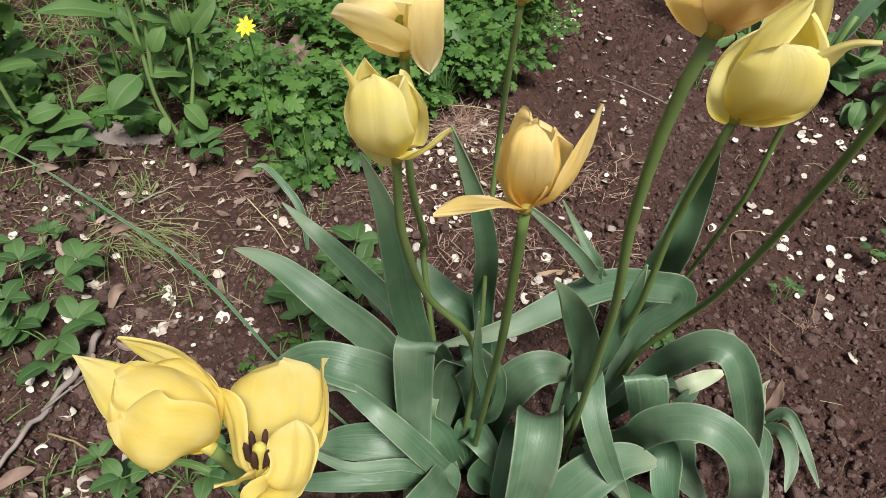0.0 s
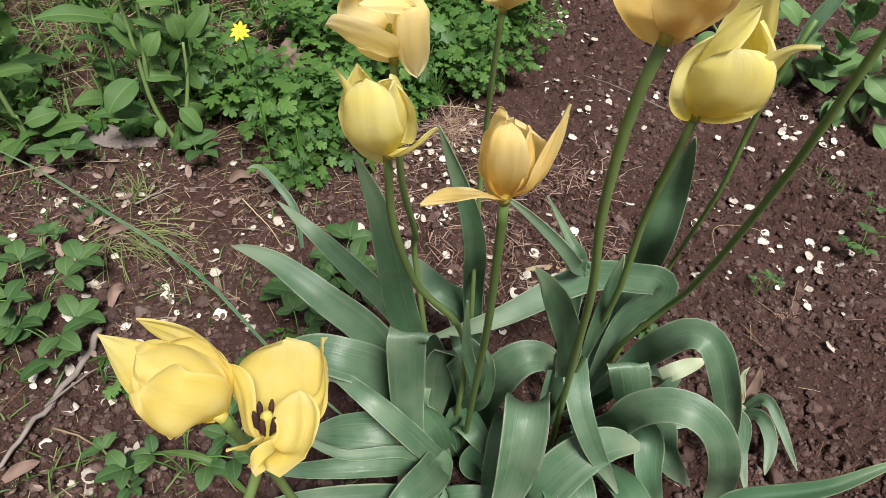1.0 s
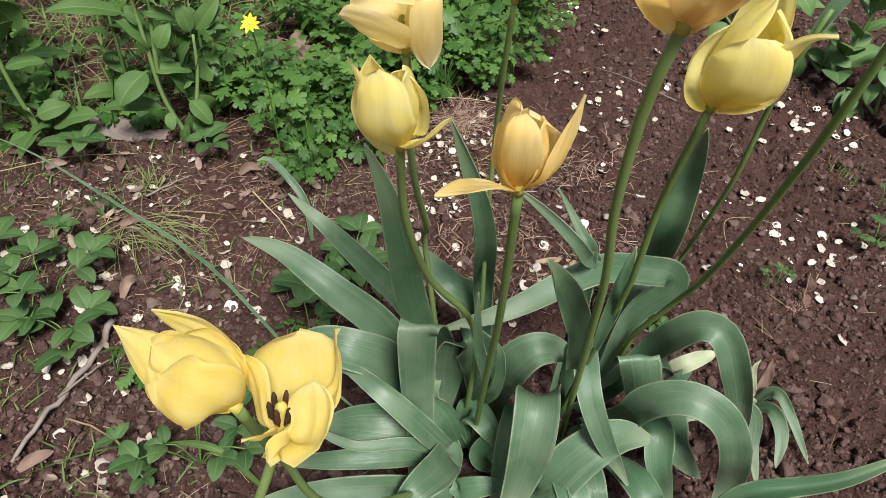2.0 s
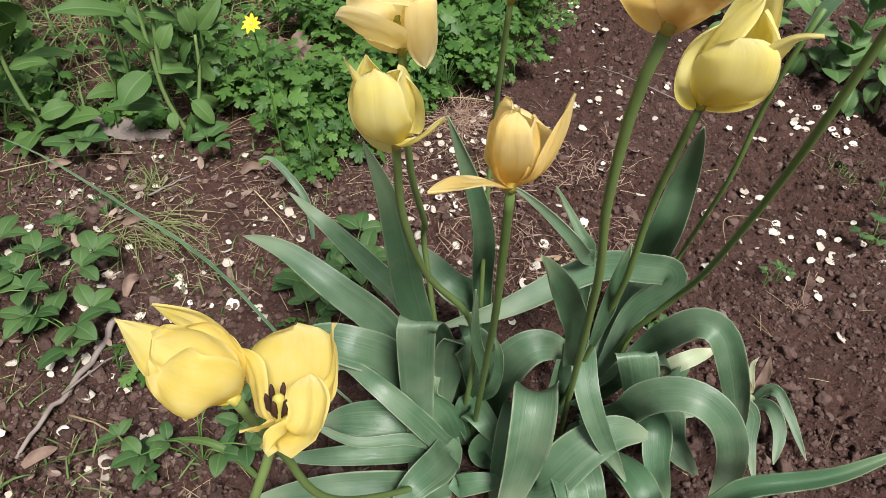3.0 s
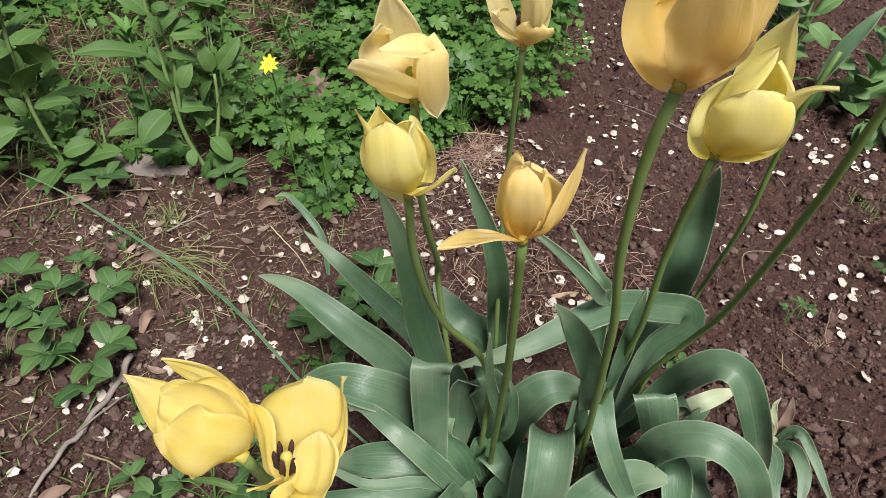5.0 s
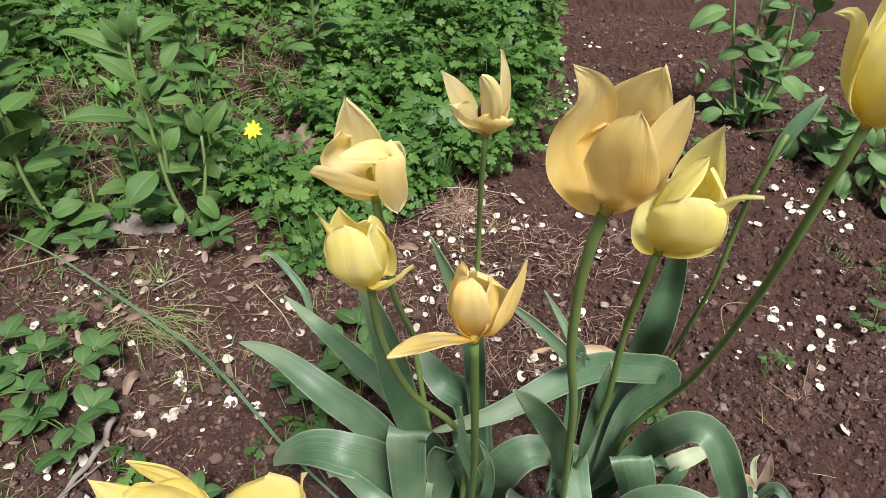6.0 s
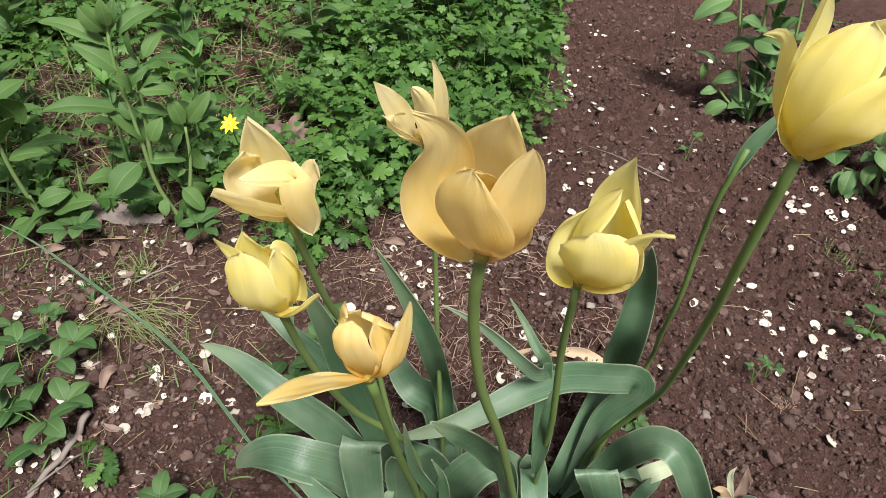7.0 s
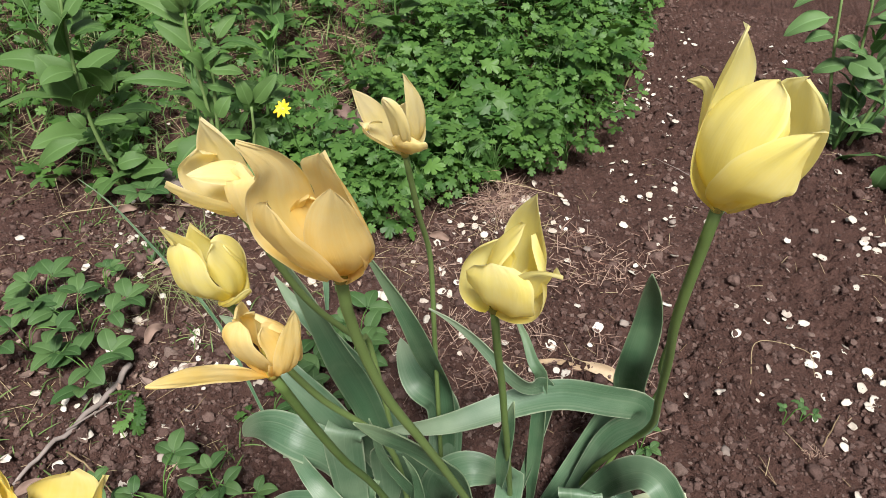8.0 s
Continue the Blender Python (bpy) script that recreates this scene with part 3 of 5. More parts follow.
t8 = tulip((0.250, 0.490, 0.0), "tall yellow tulip with apricot-tinted upright petals")
stem(t8, [(0.250, 0.490, 0.000), (0.199, 0.357, 0.400), (0.186, 0.325, 0.496), (0.172, 0.302, 0.572), (0.166, 0.284, 0.645), (0.168, 0.274, 0.687)], 0.0033)
bloom(t8, (0.168, 0.274, 0.687), (-0.02, -0.10, 1.0), PETAL_PEACH, [
    ([(-2, 0, 0), (-13, 0, 16), (-19, -1, 34), (-16, -6, 54), (-24, -14, 67)], 28, (-0.39, 0.92, 0.0), {'peak': 0.45}),
    ([(0, 0, 0), (-4, -21, 23), (-7, -33, 47), (-4, -34, 62)], 26, (-0.34, -0.95, 0.0), {'blunt': 0.45}),
    ([(1, -1, 1), (11, -17, 24), (11, -22, 43), (13, -25, 64)], 22, (0.41, -0.82, 0.0), {'blunt': 0.3}),
] + [
    ([(1, 2, -1), (6, 7, 18), (5, 0, 45), (5, -14, 68)], 30, (0.44, 0.92, 0.0), {'blunt': 0.3}),
    ([(0, 2, -1), (-5, 9, 14), (-6, 7, 28), (-7, -2, 40)], 26, (-0.05, 1.04, 0.0), {'blunt': 0.8}),
    ([(2, 2, -1), (13, -1, 19), (14, -5, 35), (12, -10, 44)], 22, (0.82, 0.41, 0.0), {'blunt': 0.7}),
])
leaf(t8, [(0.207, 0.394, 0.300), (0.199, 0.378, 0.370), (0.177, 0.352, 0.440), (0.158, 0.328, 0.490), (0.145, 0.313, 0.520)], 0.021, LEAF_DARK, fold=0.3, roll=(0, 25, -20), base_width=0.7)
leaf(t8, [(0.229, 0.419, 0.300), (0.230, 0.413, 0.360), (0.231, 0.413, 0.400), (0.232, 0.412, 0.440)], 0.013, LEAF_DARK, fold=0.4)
leaf(t8, [(0.240, 0.500, 0.050), (0.237, 0.478, 0.220), (0.239, 0.422, 0.220), (0.260, 0.398, 0.175), (0.291, 0.395, 0.115), (0.306, 0.387, 0.090)], 0.027, tip=1)
leaf(t8, [(0.190, 0.480, 0.040), (0.201, 0.451, 0.160), (0.192, 0.433, 0.193), (0.187, 0.414, 0.203), (0.183, 0.390, 0.180), (0.179, 0.377, 0.130), (0.169, 0.358, 0.060)], 0.046, side=(1, 0.15, 0), tip=0.5, fold=-0.5)
leaf(t8, [(0.160, 0.480, 0.030), (0.153, 0.493, 0.100), (0.164, 0.476, 0.180), (0.189, 0.478, 0.215), (0.219, 0.487, 0.200), (0.235, 0.493, 0.170)], 0.046, fold=0.2)

t4 = tulip((0.245, 0.520, 0.0), "lemon yellow goblet-shaped tulip with one petal bent out")
stem(t4, [(0.245, 0.520, 0.000), (0.233, 0.410, 0.368), (0.229, 0.390, 0.444), (0.225, 0.380, 0.500), (0.222, 0.365, 0.550), (0.220, 0.346, 0.609)], 0.003)
bloom(t4, (0.220, 0.346, 0.609), (0.1, -0.05, 1.0), PETAL_LEMON, [
    ([(0, 0, 0), (2, -17, 19), (1, -22, 37), (-1, -18, 49)], 39, (-0.25, -0.97, -0.1), {'blunt': 1}),
    ([(3, -1, 0), (14, -13, 21), (21, -16, 39), (25, -20, 50), (33, -26, 56)], 25, (0.45, -0.8, -0.2), {'blunt': 0.1}),
    ([(1, 3, -2), (13, 10, 16), (15, 9, 46), (15, 1, 79)], 30, (0.53, 0.87, 0.0)),
] + [
    ([(-2, 1, 0), (-8, 0, 15), (-3, 0, 39), (11, -2, 63)], 24, (-0.89, -0.1, 0.2), {'blunt': 0.3}),
    ([(-1, 0, 0), (-9, 5, 10), (-8, 11, 25), (0, 10, 41)], 28, (-0.42, 0.9, 0.0), {'blunt': 0.7}),
    ([(1, 0, 1), (23, -2, 18), (23, 0, 39), (16, 3, 54)], 28, (0.86, 0.33, 0.0), {'blunt': 0.7}),
])
leaf(t4, [(0.270, 0.530, 0.020), (0.329, 0.531, 0.110), (0.309, 0.503, 0.185), (0.309, 0.495, 0.193), (0.313, 0.489, 0.180), (0.328, 0.489, 0.130), (0.342, 0.486, 0.060)], 0.048, side=(1, 0.1, 0), tip=0.5, fold=0.2)
leaf(t4, [(0.270, 0.500, 0.030), (0.298, 0.452, 0.130), (0.304, 0.430, 0.200), (0.337, 0.418, 0.232), (0.373, 0.403, 0.220), (0.398, 0.392, 0.170), (0.410, 0.387, 0.100), (0.408, 0.374, 0.040)], 0.035, fold=0.2, tip=0.7)
leaf(t4, [(0.240, 0.550, 0.020), (0.259, 0.591, 0.220), (0.233, 0.534, 0.300), (0.209, 0.515, 0.345), (0.184, 0.523, 0.366), (0.153, 0.520, 0.396), (0.135, 0.515, 0.410)], 0.017, fold=0.4)

t9 = tulip((0.300, 0.560, 0.0), "large lemon yellow tulip, half open, on a leaning stem")
stem(t9, [(0.300, 0.560, 0.000), (0.330, 0.595, 0.080), (0.361, 0.581, 0.180), (0.367, 0.545, 0.270), (0.348, 0.478, 0.400), (0.334, 0.432, 0.500), (0.322, 0.398, 0.576), (0.317, 0.372, 0.679)], 0.0038)
bloom(t9, (0.317, 0.372, 0.679), (0.1, 0.0, 1.0), PETAL_LEMON, [
    ([(0, 0, 0), (-13, 8, 15), (-12, 13, 49), (-10, 12, 82)], 32, (-0.59, 0.43, 0.1), {'blunt': 0.2}),
    ([(-1, 0, 0), (-15, 8, 18), (-17, 15, 37), (-17, 19, 48), (-20, 22, 50), (-25, 26, 48)], 21, (-0.89, -0.1, 0.0), {'blunt': 0.1, 'peak': 0.35}),
    ([(-1, -2, 1), (-9, -13, 29), (-7, -14, 51), (5, -4, 68)], 34, (-0.69, -0.7, 0.2), {'blunt': 0.9}),
] + [
    ([(1, -2, 0), (6, -22, 23), (13, -24, 39), (24, -17, 56)], 34, (0.0, -0.85, -0.6), {'blunt': 0.3}),
    ([(2, 3, -2), (16, 11, 20), (22, 11, 43), (18, 8, 64)], 36, (0.82, 0.76, 0.1), {'blunt': 0.9}),
    ([(1, 0, 0), (11, -6, 30), (12, -9, 45), (12, -5, 55)], 20, (0.65, -0.56, 0.0), {'blunt': 0.9}),
])
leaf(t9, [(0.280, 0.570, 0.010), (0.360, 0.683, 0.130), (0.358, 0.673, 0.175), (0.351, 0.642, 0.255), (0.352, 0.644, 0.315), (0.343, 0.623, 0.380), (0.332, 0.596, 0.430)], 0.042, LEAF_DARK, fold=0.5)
leaf(t9, [(0.300, 0.560, 0.020), (0.342, 0.627, 0.110), (0.375, 0.623, 0.160), (0.375, 0.626, 0.190), (0.325, 0.599, 0.222), (0.270, 0.577, 0.246), (0.215, 0.542, 0.250), (0.153, 0.509, 0.235), (0.083, 0.506, 0.200)], 0.036, fold=0.25, tip=0.95)
leaf(t9, [(0.300, 0.550, 0.020), (0.339, 0.546, 0.130), (0.351, 0.522, 0.200), (0.369, 0.510, 0.237), (0.388, 0.496, 0.240), (0.409, 0.482, 0.200), (0.442, 0.481, 0.120), (0.464, 0.482, 0.050)], 0.034, fold=0.35, tip=0.6)

tb = tulip((0.335, 0.610, 0.0), "leafy tulip with a bare upright stalk, flower gone")
stem(tb, [(0.335, 0.610, 0.000), (0.390, 0.665, 0.170), (0.367, 0.595, 0.304), (0.360, 0.560, 0.400), (0.357, 0.550, 0.480), (0.352, 0.533, 0.532), (0.360, 0.530, 0.585)], 0.003)
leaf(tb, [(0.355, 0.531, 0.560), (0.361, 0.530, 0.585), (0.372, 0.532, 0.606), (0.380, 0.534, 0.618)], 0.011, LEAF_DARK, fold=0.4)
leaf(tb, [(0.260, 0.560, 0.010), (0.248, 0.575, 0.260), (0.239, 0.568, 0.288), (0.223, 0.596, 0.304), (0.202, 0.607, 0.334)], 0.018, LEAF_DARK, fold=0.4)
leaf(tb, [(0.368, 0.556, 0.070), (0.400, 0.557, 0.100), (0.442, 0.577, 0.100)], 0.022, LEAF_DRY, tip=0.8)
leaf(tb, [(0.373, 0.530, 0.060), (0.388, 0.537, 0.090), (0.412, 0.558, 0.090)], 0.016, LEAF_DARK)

t5 = tulip((0.100, 0.420, 0.0), "golden yellow tulip leaning far over, petals crumpled")
stem(t5, [(0.100, 0.420, 0.000), (0.017, 0.262, 0.280), (-0.005, 0.227, 0.420), (-0.003, 0.190, 0.538)], 0.0034)
bloom(t5, (-0.003, 0.190, 0.538), (-0.8, 0.1, 0.5), PETAL_GOLD, [
    ([(0, 0, 0), (-4, -8, 13), (-15, -11, 20), (-30, -2, 20)], 36, (0.25, -0.91, 0.46), {'blunt': 1, 'ruffle': 0.13}),
    ([(0, 1, 0), (-10, 7, 12), (-23, 12, 22), (-36, 13, 24)], 30, (-0.13, 0.04, 0.92), {'blunt': 1, 'ruffle': 0.13}),
    ([(-1, 0, 1), (-25, 7, 10), (-39, 12, 20), (-53, 18, 30)], 25, (-0.11, -0.45, 0.85), {'ruffle': 0.14}),
] + [
    ([(-1, -1, 0), (-19, -5, 6), (-32, -5, 12), (-36, 5, 19)], 20, (-0.49, -0.79, 0.16), {'blunt': 0.7}),
    ([(-1, 4, -2), (-6, 24, 2), (-23, 33, 12), (-43, 32, 24)], 18, (-0.32, 0.83, 0.13), {'blunt': 0.3}),
    ([(-1, 3, -3), (-12, 20, -1), (-26, 26, 7), (-33, 23, 15)], 26, (-0.3, 0.79, -0.51), {'blunt': 0.9}),
])
leaf(t5, [(0.110, 0.470, 0.030), (0.102, 0.431, 0.070), (0.061, 0.426, 0.140), (0.022, 0.440, 0.172), (-0.016, 0.467, 0.172), (-0.031, 0.469, 0.160)], 0.026, tip=0.8)
leaf(t5, [(0.110, 0.450, 0.030), (0.098, 0.453, 0.050), (0.047, 0.441, 0.100), (-0.006, 0.441, 0.100), (-0.057, 0.448, 0.070)], 0.046, fold=0.2)
leaf(t5, [(0.100, 0.480, 0.030), (0.033, 0.487, 0.150), (-0.007, 0.477, 0.190), (-0.046, 0.484, 0.190), (-0.085, 0.495, 0.155), (-0.107, 0.501, 0.120)], 0.048, fold=0.2)
leaf(t5, [(0.110, 0.440, 0.030), (0.102, 0.429, 0.060), (0.059, 0.414, 0.110), (-0.000, 0.403, 0.115), (-0.055, 0.424, 0.110)], 0.013, tip=0.7)

t6 = tulip((0.060, 0.380, 0.0), "wide open golden tulip showing dark stamens")
stem(t6, [(0.030, 0.335, 0.000), (0.000, 0.220, 0.300), (-0.001, 0.176, 0.460), (0.006, 0.183, 0.490), (0.016, 0.187, 0.524)], 0.0032)
bloom(t6, (0.016, 0.187, 0.524), (0.1, 0.1, 0.98), PETAL_GOLD, [
    ([(0, 1, -1), (1, 20, -4), (1, 36, 3), (0, 46, 16)], 44, (-0.11, 0.53, -0.84), {'blunt': 1, 'cup': 0.3, 'ruffle': 0.12}),
    ([(1, 1, 0), (18, 11, 0), (22, 25, 2), (18, 48, 17)], 20, (0.93, 0.38, 0.0), {'blunt': 0.5, 'ruffle': 0.13}),
    ([(0, -1, 0), (13, -10, 8), (18, -2, 18), (14, 12, 24)], 22, (0.74, -0.49, 0.6), {'blunt': 1, 'ruffle': 0.13}),
] + [
    ([(0, 0, 0), (5, -11, 9), (5, -17, 15), (1, -22, 13)], 20, (0.54, -0.79, 0.35), {'ruffle': 0.14}),
    ([(-1, 0, 0), (-8, 0, 7), (-14, 14, 14), (-24, 29, 18)], 20, (-0.77, -0.49, 0.25), {'blunt': 0.5, 'ruffle': 0.13}),
    ([(-1, -1, 0), (-5, -8, 8), (-9, -11, 12), (-13, -12, 13)], 11, (0.17, -0.95, -0.01), {'ruffle': 0.14}),
])
leaf(t6, [(0.100, 0.420, 0.030), (0.106, 0.435, 0.050), (0.038, 0.401, 0.100), (-0.025, 0.392, 0.100), (-0.095, 0.400, 0.070)], 0.024, fold=0.3)
leaf(t6, [(0.100, 0.400, 0.030), (0.108, 0.390, 0.050), (0.042, 0.361, 0.100), (-0.030, 0.352, 0.100), (-0.114, 0.354, 0.060)], 0.034, fold=0.25)
leaf(t6, [(0.110, 0.420, 0.030), (0.106, 0.429, 0.060), (0.093, 0.390, 0.100), (0.070, 0.355, 0.120), (0.045, 0.333, 0.090)], 0.04, fold=0.3)

tc = tulip((0.210, 0.440, 0.0), "leafy tulip without flower, broad arching grey-green leaves")
leaf(tc, [(0.200, 0.440, 0.020), (0.206, 0.383, 0.080), (0.244, 0.397, 0.140), (0.284, 0.417, 0.152), (0.325, 0.428, 0.130)], 0.05, fold=0.25, tip=0.9)
leaf(tc, [(0.220, 0.460, 0.030), (0.249, 0.403, 0.100), (0.257, 0.366, 0.100), (0.274, 0.355, 0.040)], 0.044, fold=0.3, tip=0.6)
leaf(tc, [(0.270, 0.480, 0.050), (0.358, 0.485, 0.100), (0.364, 0.435, 0.100), (0.402, 0.421, 0.060)], 0.036)
leaf(tc, [(0.270, 0.490, 0.050), (0.335, 0.456, 0.120), (0.342, 0.414, 0.095), (0.364, 0.384, 0.040)], 0.034, LEAF_DARK)
leaf(tc, [(0.300, 0.490, 0.040), (0.461, 0.505, 0.090), (0.464, 0.453, 0.080), (0.471, 0.417, 0.050)], 0.022)
leaf(tc, [(0.240, 0.380, 0.020), (0.357, 0.339, 0.140), (0.381, 0.336, 0.200), (0.423, 0.334, 0.225), (0.455, 0.333, 0.245), (0.491, 0.341, 0.270), (0.518, 0.347, 0.280)], 0.02, LEAF_DARK, fold=0.8)
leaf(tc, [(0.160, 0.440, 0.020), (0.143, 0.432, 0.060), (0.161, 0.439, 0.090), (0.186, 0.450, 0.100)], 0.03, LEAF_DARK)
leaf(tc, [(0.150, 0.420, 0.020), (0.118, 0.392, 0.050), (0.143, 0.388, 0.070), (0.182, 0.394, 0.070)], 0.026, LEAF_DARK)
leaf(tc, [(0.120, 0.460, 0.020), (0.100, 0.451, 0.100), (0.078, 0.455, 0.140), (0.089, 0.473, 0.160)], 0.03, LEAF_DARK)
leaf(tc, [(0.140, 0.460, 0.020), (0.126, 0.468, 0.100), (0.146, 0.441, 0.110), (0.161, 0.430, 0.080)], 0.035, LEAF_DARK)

# filler leaves added inside the clump, their darker green standing in for shade
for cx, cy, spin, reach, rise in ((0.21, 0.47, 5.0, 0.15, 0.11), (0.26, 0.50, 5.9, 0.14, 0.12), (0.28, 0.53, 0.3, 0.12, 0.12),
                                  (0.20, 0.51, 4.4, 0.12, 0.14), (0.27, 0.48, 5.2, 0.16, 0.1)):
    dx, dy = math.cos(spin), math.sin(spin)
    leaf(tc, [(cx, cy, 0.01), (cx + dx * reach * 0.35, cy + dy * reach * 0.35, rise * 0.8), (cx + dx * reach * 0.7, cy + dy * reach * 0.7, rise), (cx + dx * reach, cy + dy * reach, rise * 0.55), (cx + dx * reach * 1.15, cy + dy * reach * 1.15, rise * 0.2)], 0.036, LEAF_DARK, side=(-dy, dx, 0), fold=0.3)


# ---- buttercup carpet ----
def buttercup_leaf(size):
    """A leaf of three stalked, cut leaflets, flat to slightly folded."""
    heap = Heap()
    for ang, scale, off in ((-68, 0.82, 0.12), (0, 1.0, 0.16), (68, 0.82, 0.12)):
        half = [(0.0, 0.0), (0.1, 0.2), (0.3, 0.27), (0.43, 0.37), (0.41, 0.47), (0.24, 0.5), (0.42, 0.58), (0.52, 0.69), (0.47, 0.8), (0.34, 0.82), (0.17, 0.72), (0.24, 0.88), (0.17, 1.0), (0.06, 1.01)]
        outline = half + [(0.0, 0.9)] + [(-x, y) for x, y in half[:0:-1]]
        v = [(0.0, 0.5, 0.03)] + [(x * 0.78, y, 0.1 * abs(x) - 0.22 * y * y + 0.04 * rng.normal()) for x, y in outline]
        v = np.array(v) * scale * size * 0.62
        v[:, 1] += off * size
        a = math.radians(ang + rng.normal() * 6)
        rot = np.array([[math.cos(a), math.sin(a), 0], [-math.sin(a), math.cos(a), 0], [0, 0, 1]])
        k = len(outline)
        heap.add(v @ rot.T, [(0, 1 + i, 1 + (i + 1) % k) for i in range(k)])
    return np.vstack(heap.v), heap.f


BUTTER_KINDS = [buttercup_leaf(1.0) for _ in range(10)]


def carpet_height(x, y):
    h = 0.035 + 0.12 * max(0.0, 0.45 + 1.0 * noise.noise((x * 5.5, y * 5.5, 2.2)))
    return h + 0.06 * max(0.0, min(1.0, (x + 0.25) * 2)) * max(0.0, min(1.0, (y - 1.25) * 2))


def build_carpet():
    leaves, stalks = Heap(), Heap()
    made = 0
    while made < 5200:
        x, y = -1.7 + 2.2 * rng.random(), 0.95 + 2.0 * rng.random()
        if not in_carpet(x, y):
            continue
        if math.hypot((x + 0.285) / 0.07, (y - 1.37) / 0.09) < 1 and rng.random() < 0.85:
            continue
        grassy = x < -0.32 and noise.noise((x * 2.5, y * 2.5, 5.5)) > -0.25 and y < 2.2
        if grassy and rng.random() < 0.85:
            continue
        h = carpet_height(x, y) * (0.25 + 0.95 * rng.random())
        size = 0.048 + 0.045 * rng.random() ** 1.5
        v, f = BUTTER_KINDS[rng.integers(10)]
        r = euler_rot(rng.normal() * 0.35 + 0.15, rng.normal() * 0.35, rng.random() * 6.28)
        at = np.array([x, y, h + float(ground_height(x, y))])
        leaves.add(v * size @ r.T + at, f)
        if made % 2 == 0:
            foot = at * (1, 1, 0) + (rng.normal() * 0.02, rng.normal() * 0.02, -0.004)
            tv, tf = tube([foot, (foot + at) / 2 + (rng.normal() * 0.005, 0, 0), at], 0.0008, 3)
            stalks.add(tv, tf)
        made += 1
    tagged(new("buttercup_carpet", leaves.mesh("buttercup_carpet", BUTTER)), "dense low carpet of cut green buttercup leaves", "ground cover", kind="stuff")
    tagged(new("buttercup_stalks", stalks.mesh("buttercup_stalks", WEED)), "thin green leaf stalks under the buttercup carpet", "ground cover", kind="stuff")


build_carpet()


# ---- broad-leaved weeds ----
def lance_leaf_mesh(name, mat, width=0.34, droop=0.35, seed=0):
    """A unit-long oval leaf along +y: short stalk, broad middle, sunk midrib, softly waved margin."""
    q = np.linspace(0, 1, 14)
    c = np.stack([0.05 * np.sin(q * 2 + seed), q * (1 - 0.1 * droop * q), 0.2 * np.sin(q * 2.0) - droop * q ** 2], 1)
    s = np.clip((q - 0.1) / 0.9, 0, 1)
    w = width / 2 * np.maximum(np.sqrt(np.clip(1 - (2 * s ** 0.85 - 1) ** 2, 0, 1)) * (1 - 0.45 * s ** 4), 0.07 * (s < 0.5))
    w[-1] = 0.004
    u = np.linspace(-1, 1, 9)
    g = np.empty((14, 9, 3))
    g[:, :, 0] = c[:, :1] + w[:, None] * u
    g[:, :, 1] = c[:, 1:2]
    g[:, :, 2] = c[:, 2:3] + 0.22 * w[:, None] * np.abs(u) ** 0.9 - 0.1 * w[:, None] * u ** 4 + 0.014 * np.sin(q * 13 + seed)[:, None] * u ** 2 * np.sign(u)
    v, f, uv = shell(g, 0.006)
    return make_mesh(name, v, f, mat, uv)


LANCE = [lance_leaf_mesh("leaf", WEED, 0.44, 0.1 + 0.1 * i, i) for i in range(4)]
LANCE_TOP = [lance_leaf_mesh("leaf", WEED_TOP, 0.26, 0.1, i) for i in range(2)]
OVAL = [lance_leaf_mesh("leaf", ROUND, 0.55, 0.12 + 0.1 * i, i) for i in range(3)]


def leafy_weed(name, base, top, label, category, count=14, size=0.085, kinds=None, tops=6, spread=1.0, group="weeds behind the tulips"):
    """An upright weed: one leaning stalk, leaves in a spiral, a tuft of young leaves at the top."""
    kinds = kinds or LANCE
    base, top = np.array(base, float), np.array(top, float)
    root = thing(name, base, label, category, group)
    p = smooth_path([base * 0, (top - base) * 0.5 + (0.01 * rng.normal(), 0.01 * rng.normal(), 0.02), top - base], 12)
    v, f = tube(p, np.linspace(0.0042, 0.0022, 12), 7)
    place("stalk", make_mesh("stalk", v, f, WEED), root)
    for i in range(count):
        s = (i + 0.6) / count
        at = p[0] + (p[-1] - p[0]) * s
        k = min(11, int(s * 11))
        at = p[k]
        ln = size * (1.05 - 0.45 * s) * (0.8 + 0.4 * rng.random())
        yaw = i * 2.4 + rng.normal() * 0.3
        pitch = 0.3 + 0.45 * s + rng.normal() * 0.15
        m = Matrix.Translation(at) @ Euler((pitch, rng.normal() * 0.2, yaw)).to_matrix().to_4x4() @ Matrix.Diagonal((ln * spread, ln, ln, 1))
        place("leaf", kinds[i % len(kinds)], root, matrix=m)
    for i in range(tops):
        ln = size * 0.6 * (0.7 + 0.5 * rng.random())
        m = Matrix.Translation(p[-1]) @ Euler((0.75 + 0.25 * rng.random(), 0, i * 6.28 / tops + rng.normal() * 0.2)).to_matrix().to_4x4() @ Matrix.Diagonal((ln, ln, ln, 1))
        place("leaf", LANCE_TOP[i % 2], root, matrix=m)
    return root


def leafy_plant(at, label, name="leafy_weed", group="weeds behind the tulips"):
    return thing(name, at, label, "weed", group)


def stalk_along(root, points):
    """A tapering stalk through points in millimetres from the plant's foot."""
    v, f = tube(smooth_path(np.array(points) / 1000, 14), np.linspace(0.0046, 0.0026, 14), 7)
    place("stalk", make_mesh("stalk", v, f, WEED_STALK), root)


